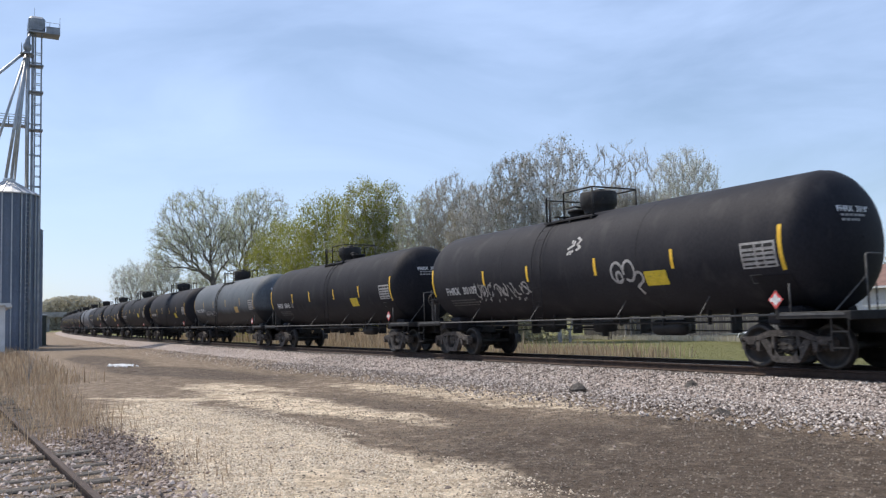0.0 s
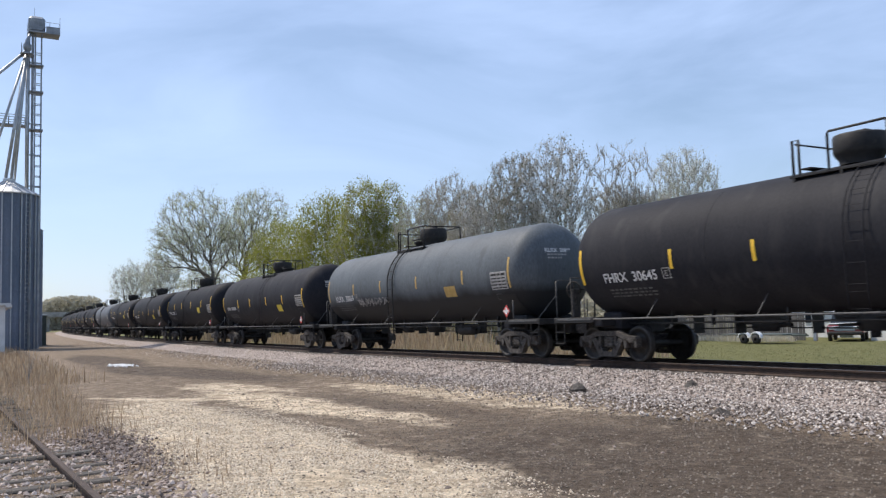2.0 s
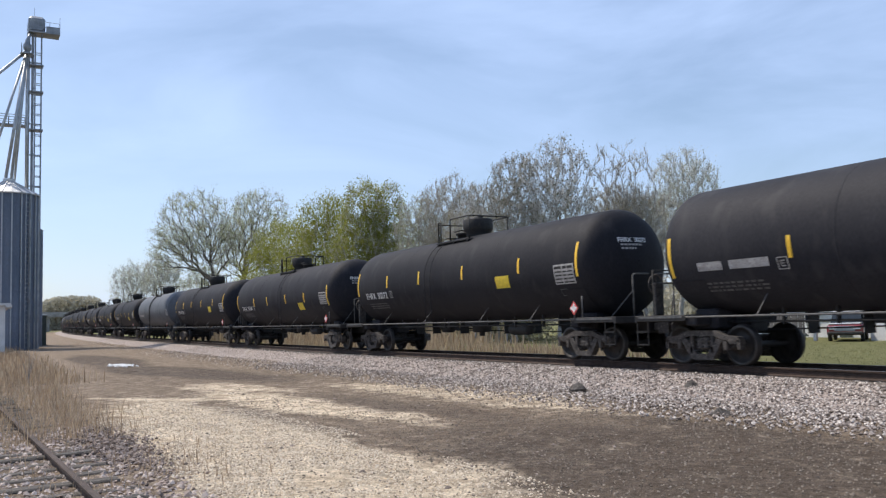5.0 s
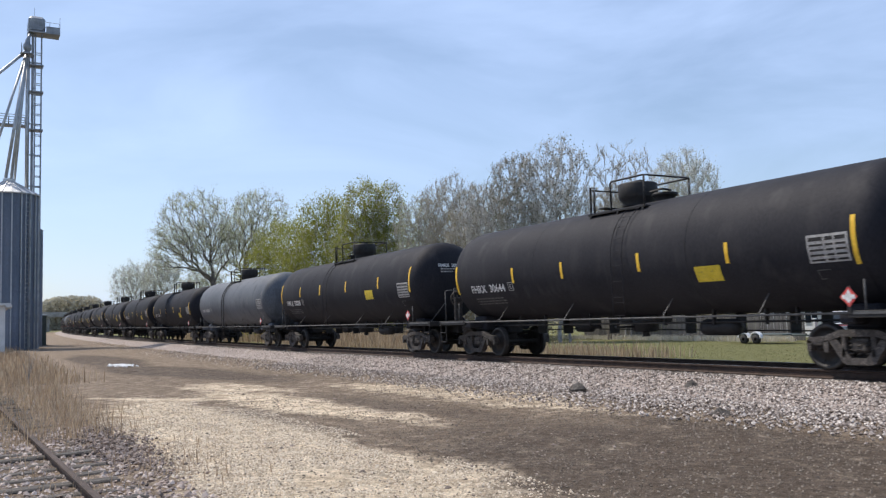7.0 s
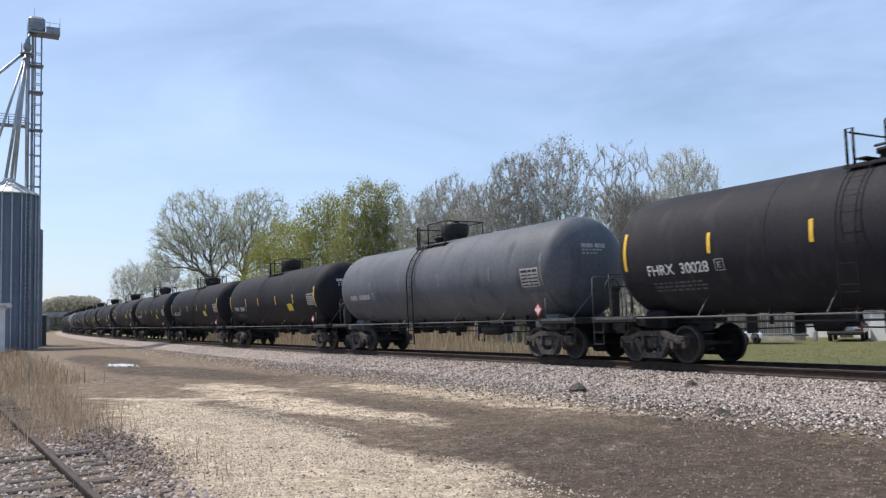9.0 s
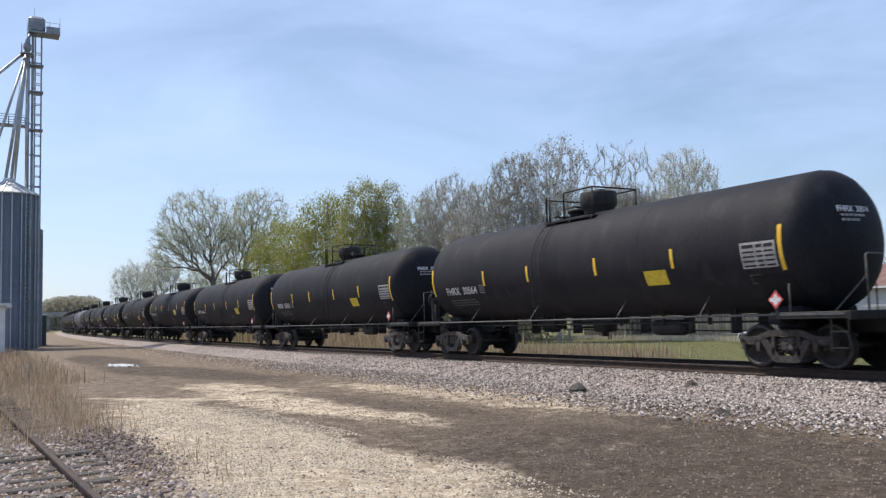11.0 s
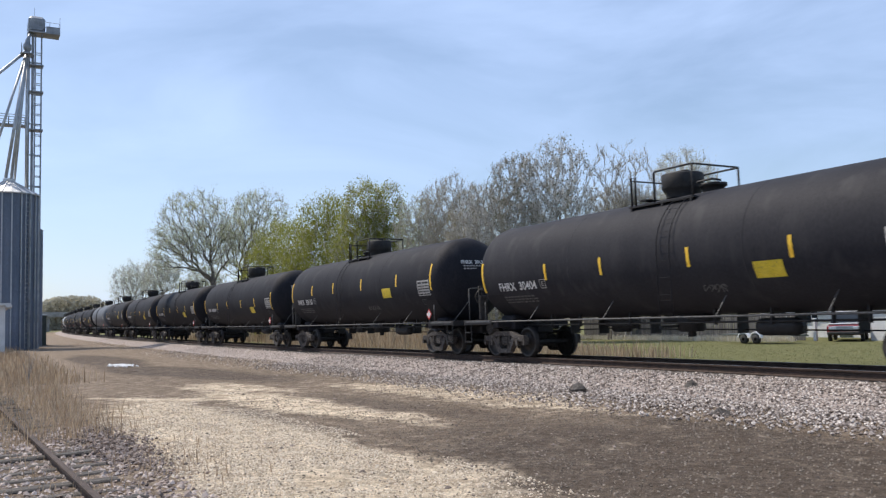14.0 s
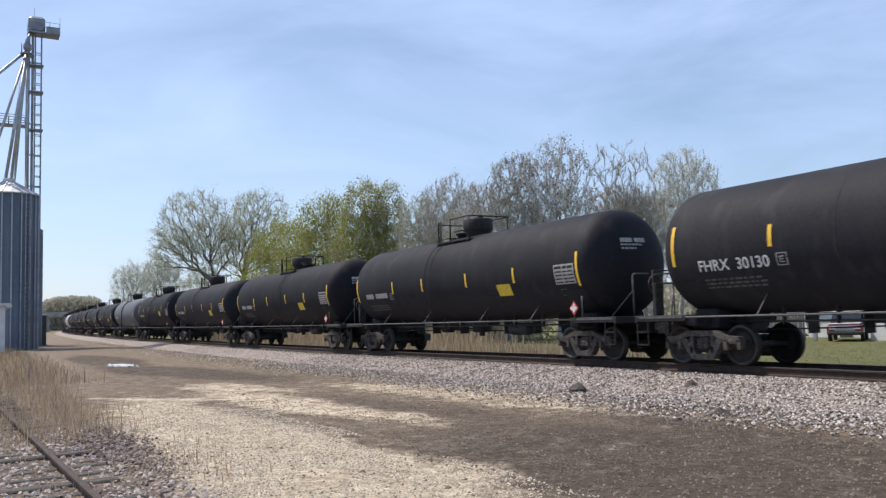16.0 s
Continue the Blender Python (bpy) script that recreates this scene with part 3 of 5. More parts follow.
def lettering(name, words, size, parent, mat, label, place):
    """Stencilled words wrapped on the shell by place(across, up)."""
    cu = bpy.data.curves.new(name, "FONT")
    cu.body, cu.size, cu.align_x, cu.align_y, cu.fill_mode = words, size, "CENTER", "CENTER", "FRONT"
    cu.offset = 0.006
    tmp = bpy.data.objects.new("lettering_source", cu)
    scene.collection.objects.link(tmp)
    bpy.context.view_layer.update()
    me = bpy.data.meshes.new_from_object(tmp.evaluated_get(bpy.context.evaluated_depsgraph_get()))
    bpy.data.objects.remove(tmp)
    for v in me.vertices:
        v.co = place(v.co.x, v.co.y)
    me.materials.clear()
    me.materials.append(mat)
    ob = new(name, me)
    ob.parent = parent
    ob["label"] = label
    return ob


def shell_profile():
    pr = []
    for i in range(9):
        a = math.pi / 2 * i / 8
        pr.append((-HALF - HEAD * math.cos(a), max(0.02, R * math.sin(a))))
    for x in (-5, -2.5, 0, 2.5, 5):
        pr.append((x, R))
    return pr + [(-x, r) for x, r in reversed(pr[:9])]


def make_truck(car, xc):
    truck = part("truck", Build().box(-0.2, -1.05, 0.36, 0.2, 1.05, 0.66, 0.04).box(-0.3, -0.4, 0.5, 0.3, 0.4, 0.8, 0.04)
                 .box(-0.55, -0.62, 0.3, -0.42, 0.62, 0.42, 0.02).box(0.42, -0.62, 0.3, 0.55, 0.62, 0.42, 0.02), TRUCK, car, "dusty cast steel truck bolster", pose(xc, 0, 0))
    for side in (-1, 1):
        y0, y1 = side * 1.0 - 0.09, side * 1.0 + 0.09
        f = Build()
        top = [(-1.12, 0.58), (-1.08, 0.66), (-0.72, 0.68), (-0.4, 0.8), (0.4, 0.8), (0.72, 0.68), (1.08, 0.66), (1.12, 0.58)]
        f.plate(top + [(1.1, 0.54), (0.7, 0.56), (0.38, 0.67), (-0.38, 0.67), (-0.7, 0.56), (-1.1, 0.54)], y0, y1)
        f.plate([(-0.62, 0.58), (-0.46, 0.62), (-0.16, 0.26), (0.16, 0.26), (0.46, 0.62), (0.62, 0.58), (0.34, 0.16), (0.24, 0.13), (-0.24, 0.13), (-0.34, 0.16)], y0, y1)
        f.box(-0.36, y0, 0.26, -0.26, y1, 0.7, 0.02).box(0.26, y0, 0.26, 0.36, y1, 0.7, 0.02)
        for e in (-1, 1):
            f.plate([(e * 0.62, 0.6), (e * 0.66, 0.36), (e * 0.74, 0.36), (e * 0.76, 0.58)][::e], y0, y1)
            f.plate([(e * 1.02, 0.58), (e * 1.04, 0.38), (e * 1.12, 0.38), (e * 1.13, 0.6)][::e], y0, y1)
        part("side_frame", f, TRUCK, truck)
        s = Build()
        for x in (-0.17, 0.0, 0.17):
            path = [(x + 0.06 * math.cos(a), side * 1.0 + 0.06 * math.sin(a), 0.28 + 0.32 * a / (8 * math.pi)) for a in (k * math.pi / 4 for k in range(33))]
            s.tube(path, 0.016, 5)
        part("spring_nest", s, WHEEL, truck)
    for xw in (-0.889, 0.889):
        w = Build()
        w.lathe([(-1.02, 0.001), (-1.02, 0.085), (-0.9, 0.09), (-0.9, 0.075), (0.9, 0.075), (0.9, 0.09), (1.02, 0.085), (1.02, 0.001)], (0, 0, 0), "y", 12)
        for side in (-1, 1):
            pr = [(0.80, 0.10), (0.80, 0.16), (0.755, 0.22), (0.745, 0.36), (0.80, 0.385), (0.80, 0.455), (0.72, 0.46), (0.70, 0.487), (0.675, 0.487), (0.67, 0.385), (0.715, 0.36), (0.72, 0.22), (0.68, 0.16), (0.68, 0.10)]
            w.lathe([(side * s, r) for s, r in pr], (0, 0, 0), "y", 32)
            for k in range(3):
                a = 2 * math.pi * k / 3
                w.lathe([(side * 1.02, 0.015), (side * 1.045, 0.015), (side * 1.045, 0.001)], (0.05 * math.sin(a), 0, 0.05 * math.cos(a)), "y", 6)
            for k in range(4):
                a = 2 * math.pi * k / 4
                w.box(0.29 * math.cos(a) - 0.012, side * 0.757 - 0.008, 0.29 * math.sin(a) - 0.03, 0.29 * math.cos(a) + 0.012, side * 0.757 + 0.008, 0.29 * math.sin(a) + 0.03)
        ws = part("wheelset", w, WHEEL, truck, "brown steel wheels on an axle", pose(xw, 0, 0.457))
        # flat rim faces take the slightly lighter TREAD colour
        ws.data.materials.append(TREAD)
        for poly in ws.data.polygons:
            c = poly.center
            if abs(c.y) > 0.775 and 0.37 < math.hypot(c.x, c.z) < 0.5 and abs(poly.normal.y) > 0.5:
                poly.material_index = 1
        for side in (-1, 1):
            part("bearing_adapter", Build().box(xw - 0.11, side * 1.0 - 0.085, 0.49, xw + 0.11, side * 1.0 + 0.085, 0.585, 0.02), TRUCK, truck)
    for e in (-1, 1):
        part("brake_beam", Build().tube([(e * 0.36, -0.72, 0.36), (e * 0.36, 0.72, 0.36)], 0.035, 6).box(e * 0.4 - 0.05, -0.8, 0.26, e * 0.4 + 0.05, -0.68, 0.48, 0.01).box(e * 0.4 - 0.05, 0.68, 0.26, e * 0.4 + 0.05, 0.8, 0.48, 0.01), TRUCK, truck)
    return truck


# stripe places along the car, their height on the shell, the yellow panel's height, and where the ladder hangs
LOWER = ((-7.35, -4.05, -1.65, 1.42, 4.2, 7.24), -0.17, -0.6, 0.5)
LOWER_AFT = (LOWER[0], -0.17, -0.6, -1.3)
UPPER = ((-7.24, -4.5, -1.87, 1.2, 4.5, 7.24), 0.1, -0.34, -1.3)
MIDDLE = (UPPER[0], -0.06, -0.5, -1.05)


def make_car(paint, dark, label, full_ladder, style, tape):
    """A tank car with its origin on the rail top at mid-length, the way it runs along +x."""
    car = thing("tank_car", label, "tank car", "tank cars of the passing train")
    stripes, mark_s, yellow_s, ladder_x = style
    pr = shell_profile()
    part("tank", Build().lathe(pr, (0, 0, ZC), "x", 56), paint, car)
    # weld hoops and cradle pads
    for x in (-3.0, 3.0):
        part("weld_seam", Build().lathe([(x - 0.02, R - 0.01), (x - 0.015, R + 0.003), (x + 0.015, R + 0.003), (x + 0.02, R - 0.01)], (0, 0, ZC), "x", 48), paint, car)
    for x in (-6.9, 6.9):
        b = Build()
        e = 1 if x > 0 else -1
        arc = [math.radians(a) for a in range(-152, -27, 12)]
        outer = [(ZC + (R + 0.02) * math.sin(a), (R + 0.02) * math.cos(a)) for a in arc]
        vs, fs = [], []
        for z, y in outer:
            vs += [(x - 0.45, y, z), (x + 0.45, y, z)]
        fs = [(2 * i, 2 * i + 1, 2 * i + 3, 2 * i + 2) for i in range(len(outer) - 1)]
        b.add(vs, fs, True)
        b.box(x - 0.35, -0.9, 0.82, x + 0.35, 0.9, 1.3, 0.05).box(x - 0.16, -1.38, 0.92, x + 0.16, 1.38, 1.14, 0.03)
        part("bolster_cradle", b, paint, car)
        lo, hi = sorted((e * 6.1, e * 8.62))
        part("stub_sill", Build().box(lo, -0.28, 0.72, hi, 0.28, 1.12, 0.04), dark, car)
        lo, hi = sorted((e * 7.0, e * 8.66))
        plat = part("end_platform", Build().box(lo, -1.42, 1.13, hi, 1.42, 1.17, 0.01).box(lo, -1.45, 1.03, hi, -1.41, 1.17, 0.01).box(lo, 1.41, 1.03, hi, 1.45, 1.17, 0.01)
                    .box(e * 8.66 - 0.03, -1.45, 1.0, e * 8.66 + 0.03, 1.45, 1.17, 0.01), dark, car, "end walkway with a grey edge")
        part("platform_edge", Build().box(lo + 0.1, -1.462, 1.10, hi - 0.1, -1.452, 1.15), FAINT, plat, "dust-grey edge strip")
        for side in (-1, 1):
            y = side * 1.43
            part("stanchion", Build().tube([(e * 7.35, y, 1.15), (e * 7.35, y, 1.75)], 0.018, 6), FAINT, car)
            rail = Build().tube([(e * 8.58, y * 0.5, 1.15), (e * 8.58, y * 0.5, 2.25), (e * 8.56, y * 0.42, 2.28), (e * 8.56, y * 0.1, 2.28)], 0.022, 6).tube([(e * 8.1, y * 0.75, 1.17), (e * 8.58, y * 0.5, 1.85)], 0.016, 5)
            if e < 0:
                rail = Build().tube([(-8.58, y * 0.62, 1.15), (-8.58, y * 0.62, 2.3), (-8.58, 0, 2.3)], 0.022, 6).tube([(-8.58, y * 0.62, 1.98), (-8.58, 0, 1.98)], 0.02, 6)
            part("end_handrail", rail, dark if e < 0 else FAINT, car, "end handrail")
            step = Build().tube([(e * 8.25, y, 1.1), (e * 8.25, y, 0.45)], 0.016, 5).tube([(e * 8.62, y, 1.1), (e * 8.62, y, 0.45)], 0.016, 5)
            for z in (0.47, 0.78):
                step.box(min(e * 8.25, e * 8.62), y - 0.03, z - 0.015, max(e * 8.25, e * 8.62), y + 0.03, z + 0.015)
            part("sill_step", step, dark, car)
        part("coupler", Build().box(*sorted((e * 8.6, e * 8.9))[:1], -0.09, 0.78, sorted((e * 8.6, e * 8.9))[1], 0.09, 0.98, 0.03)
             .plate([(e * 8.85, 0.70), (e * 9.08, 0.74), (e * 9.10, 0.98), (e * 8.85, 1.03)][::e], -0.17, 0.15), TRUCK, car)
        part("air_hose", Build().tube([(e * 8.65, 0.35, 0.85), (e * 8.8, 0.36, 0.62), (e * 8.98, 0.2, 0.5), (e * 9.05, 0.05, 0.55)], 0.022, 6), RUBBER, car)
        truck = make_truck(car, x)
    part("brake_wheel", Build().lathe([(-0.02, 0.24), (0.0, 0.27), (0.02, 0.24), (0.0, 0.22), (-0.02, 0.24)], (-8.62, -0.75, 1.95), "x", 18)
         .tube([(-8.62, -0.98, 1.95), (-8.62, -0.52, 1.95)], 0.014, 5).tube([(-8.62, -0.75, 1.72), (-8.62, -0.75, 2.18)], 0.014, 5)
         .box(-8.62, -0.9, 1.17, -8.5, -0.6, 2.0, 0.03), TRUCK, car, "dusty brake wheel and chain housing")
    # side rails along the sill, valve gear under the belly
    for side in (-1, 1):
        r = Build().tube([(-7.0, side * 1.43, 1.12), (7.0, side * 1.43, 1.12)], 0.022, 6)
        for x in (-5.0, -1.7, 2.1, 4.9):
            r.tube([(x, side * 1.43, 1.12), (x, side * 1.05, 1.58)], 0.012, 4)
        part("side_handrail", r, FAINT, car, "dust-grey rail along the sill")
    part("bottom_outlet", Build().lathe([(0.75, 0.28), (0.8, 0.34), (1.18, 0.36), (1.2, 0.3)], (0, 0, 0), "z", 16).box(-0.75, -0.3, 0.98, 0.75, 0.3, 1.2, 0.06)
         .tube([(0, 0, 0.85), (0, 0, 0.62)], 0.1, 10).box(-0.2, -0.9, 0.86, -0.12, 0.0, 0.92), dark, car)
    part("brake_reservoir", Build().lathe([(2.35, 0.02), (2.4, 0.17), (2.5, 0.2), (3.35, 0.2), (3.45, 0.17), (3.5, 0.02)], (0, -0.35, 0.86), "x", 14), dark, car)
    part("brake_cylinder", Build().lathe([(-3.2, 0.02), (-3.2, 0.15), (-2.6, 0.15), (-2.55, 0.06), (-2.2, 0.05)], (0, 0.3, 0.88), "x", 14).box(-3.4, 0.1, 0.9, -2.4, 0.5, 1.2), dark, car)
    pipes = Build().tube([(-7, -0.55, 0.98), (7, -0.55, 0.98)], 0.025, 6).tube([(-6, 0.2, 0.78), (-2.2, 0.3, 0.86)], 0.018, 5).tube([(-2.2, 0.25, 0.82), (6, 0.1, 0.74)], 0.018, 5)
    for x in (-5, -3.7, -1.6, 1.3, 2.9, 4.4, 5.2):
        pipes.box(x - 0.02, -0.6, 0.92, x + 0.02, -0.5, 1.3).box(x + 0.18, -0.05, 0.7, x + 0.22, 0.3, 1.25)
    part("brake_rigging", pipes, dark, car)
    # top platform, manway and valve housing
    top = ZC + R
    fore, man = (0.4, 0.95) if ladder_x > 0 else (0.0, -0.98)
    plat = Build()
    for side in (-1, 1):
        y0, y1 = sorted((side * 0.52, side * 0.9))
        plat.box(fore - 1.5, y0, top - 0.21, fore + 0.75, y1, top - 0.17)
        for x in (fore - 1.4, fore - 0.3, fore + 0.65):
            plat.box(x - 0.03, y0, top - 0.32, x + 0.03, y1, top - 0.21)
    plat.box(fore - 1.5, -0.52, top - 0.0, fore - 1.25, 0.52, top + 0.03)
    part("top_platform", plat, dark, car)
    drum = part("valve_housing", Build().lathe([(0.0, 0.42), (0.1, 0.42), (0.2, 0.5), (0.26, 0.53), (0.58, 0.53), (0.62, 0.5), (0.64, 0.02)], (-0.05, 0, top - 0.03), "z", 24), dark, car, "black round valve housing")
    part("housing_lid_hinge", Build().box(-0.2, -0.1, top + 0.6, 0.15, 0.1, top + 0.68, 0.02), dark, drum)
    part("manway", Build().lathe([(0.0, 0.27), (0.14, 0.27), (0.14, 0.33), (0.22, 0.33), (0.24, 0.02)], (man, 0, top - 0.03), "z", 18)
         .tube([(man - 0.22, -0.3, top + 0.24), (man + 0.23, -0.3, top + 0.26), (man + 0.33, -0.1, top + 0.22)], 0.03, 5), dark, car)
    foot, z1, z2 = top - 0.2, top + 0.62, top + 0.5
    part("front_railing", Build().tube([(fore - 0.62, -0.82, foot), (fore - 0.62, -0.82, z1 - 0.04), (fore - 0.58, -0.82, z1), (fore + 0.6, -0.82, z1), (fore + 0.66, -0.76, z1), (fore + 0.66, 0.76, z1), (fore + 0.6, 0.82, z1), (fore - 0.58, 0.82, z1), (fore - 0.62, 0.82, z1 - 0.04), (fore - 0.62, 0.82, foot)], 0.026, 6)
         .tube([(fore + 0.64, -0.8, foot), (fore + 0.64, -0.8, z1)], 0.026, 6).tube([(fore + 0.64, 0.8, foot), (fore + 0.64, 0.8, z1)], 0.026, 6), dark, car)
    rear = Build().tube([(fore - 1.45, -0.82, foot), (fore - 1.45, -0.82, z2 + 0.08), (fore - 1.3, -0.82, z2 + 0.08), (fore - 1.3, -0.82, foot)], 0.028, 6).tube([(fore - 1.45, 0.82, foot), (fore - 1.45, 0.82, z2 + 0.08), (fore - 1.3, 0.82, z2 + 0.08), (fore - 1.3, 0.82, foot)], 0.028, 6)
    rear.tube([(fore - 1.38, -0.82, z2), (fore - 1.38, 0.82, z2)], 0.022, 6)
    part("rear_railing", rear, dark, car)
    for side in (-1, 1):
        b = Build()
        la, lb = ladder_x, ladder_x + 0.42
        for x in (la, lb):
            path = [(x, side * (R + 0.07) * math.cos(a), ZC + (R + 0.07) * math.sin(a)) for a in (math.radians(d) for d in range(0, 61, 10))]
            low = 0.35 if full_ladder else 1.15
            b.tube([(x, side * (R + 0.02), low), (x, side * (R + 0.05), 1.6)] + path, 0.027 if full_ladder else 0.012, 6)
        heights = [low + 0.05 + 0.32 * k for k in range(int((1.6 - low) / 0.32) + 1)]
        for z in heights:
            b.tube([(la, side * (R + 0.02), z), (lb, side * (R + 0.02), z)], 0.013 if full_ladder else 0.005, 5)
        for d in range(-30, 61, 12):
            a = math.radians(d)
            y, z = side * (R + 0.07) * math.cos(a), ZC + (R + 0.07) * math.sin(a)
            if d < 0:
                y, z = side * (R + 0.05), ZC - 1.0 * (-d / 30)
            b.tube([(la, y, z), (lb, y, z)], 0.013 if full_ladder else 0.005, 5)
        part("ladder", b, dark if full_ladder else paint, car)
    # markings
    for x in stripes:
        h = 0.95 if abs(x) > 7 else 0.46
        part("reflective_stripe", patch(Build(), x - 0.05, x + 0.05, mark_s - h / 2, mark_s + h / 2), tape, car)
    if tape is not GREYTAPE:
        part("yellow_panel", patch(Build(), 3.2, 3.95, yellow_s - 0.19, yellow_s + 0.19), YPANEL if tape is YELLOW else tape, car, "yellow warning panel")
    panel = part("data_panel", patch(Build(), 6.22, 7.12, -0.56, 0.0), PANELW, car, "dirty white data panel")
    rows = Build()
    for i in range(5):
        s = -0.08 - i * 0.1
        for x0, x1 in ((6.27, 6.58), (6.63, 6.8), (6.84, 7.07)):
            patch(rows, x0, x1, s - 0.045, s - 0.005 if i else s + 0.03, 0.012)
    part("data_text", rows, STEEL, panel, "rows of small unreadable data")
    part("stencil_box", patch(patch(patch(patch(Build(), 6.32, 6.62, -0.72, -0.70), 6.32, 6.62, -0.92, -0.90), 6.32, 6.34, -0.92, -0.70), 6.60, 6.62, -0.92, -0.70), FAINT, car)
    drop = 0.09 if mark_s < -0.1 else 0.0
    box = Build()
    for q in ((-4.4, -4.13, -0.29, -0.27), (-4.4, -4.13, -0.54, -0.52), (-4.4, -4.375, -0.54, -0.27), (-4.155, -4.13, -0.54, -0.27), (-4.32, -4.21, -0.475, -0.45), (-4.32, -4.295, -0.475, -0.34), (-4.32, -4.21, -0.36, -0.335), (-4.32, -4.23, -0.415, -0.395)):
        patch(box, q[0], q[1], q[2] - drop, q[3] - drop)
    part("test_box", box, PANELW, car, "white outlined stencil box")
    small = Build()
    for i in range(3):
        x = -6.7
        rng = random.Random(i)
        while x < -4.9:
            w = rng.uniform(0.06, 0.2)
            patch(small, x, x + w, -0.78 - drop - i * 0.10, -0.73 - drop - i * 0.10)
            x += w + 0.05
    tagged(part("fine_print", small, FAINT, car, "faint small stencil rows"), kind="stuff")
    end = Build()
    for row, (z, width) in enumerate(((0.42, 0.62), (0.32, 0.5))):
        y = -0.55
        rng = random.Random(row + 5)
        while y < -0.55 + width:
            w = rng.uniform(0.05, 0.1)
            end.add([on_head(q, p) for p in (z, z + 0.05) for q in (y, y + w)], [(0, 1, 3, 2)])
            y += w + 0.03
    tagged(part("end_stencil", end, PANELW, car, "small white stencils on the tank head"), kind="stuff")
    pl = part("placard", Build().plate([(6.86, 1.43), (7.04, 1.24), (7.22, 1.43), (7.04, 1.62)], -1.475, -1.465), REDP, car, "red and white diamond placard")
    part("placard_symbol", Build().plate([(6.94, 1.42), (7.04, 1.31), (7.14, 1.42), (7.04, 1.57)], -1.481, -1.477).box(6.91, -1.4814, 1.39, 7.17, -1.4774, 1.47), WHITEP, pl)
    part("placard_post", Build().box(7.0, -1.46, 1.1, 7.08, -1.44, 1.63, 0.005), dark, car)
    return car


def graffiti_lines(seed, x0, x1, s0, s1, n):
    """Jagged hand-sprayed letters between x0 and x1."""
    rng = random.Random(seed)
    out = []
    step = (x1 - x0) / n
    for i in range(n):
        cx, h = x0 + i * step, s1 - s0
        pts = [(cx, s0 + h * rng.uniform(0.0, 0.25))]
        for j in range(rng.randint(3, 5)):
            pts.append((cx + step * rng.uniform(0.0, 1.15), s0 + h * (rng.uniform(0.6, 1.0) if j % 2 == 0 else rng.uniform(0.0, 0.4))))
        out.append(pts)
        a0 = rng.uniform(0, 6.28)
        out.append([(cx + step * (0.5 + 0.4 * math.cos(a0 + k * 0.5)), s0 + h * (0.6 + 0.28 * math.sin(a0 + k * 0.5))) for k in range(rng.randint(5, 11))])
    return out


CARS = {}
GRAYS = {2: GRAYBAND, 7: GRAY, 16: GRAY, 22: PALE}
NUMBERS = {0: "FHRX  30109", 1: "FHRX  30645", 2: "KLRX  30869", 4: "FHRX  30272", 5: "FHRX  30644", 6: "FHRX  30028", 8: "FHRX  30564", 9: "FHRX  30263", 10: "FHRX  30404", 11: "FHRX  30130"}


def car_pose(k, t):
    u = START + SPEED * t - PITCH_CAR * k
    a, c = bend(u - 7), bend(u + 7)
    p, q = rise(u - 7), rise(u + 7)
    return pose(u, (a + c) / 2, (p + q) / 2, 0, math.degrees(math.atan2(p - q, 14)), math.degrees(math.atan2(c - a, 14)))


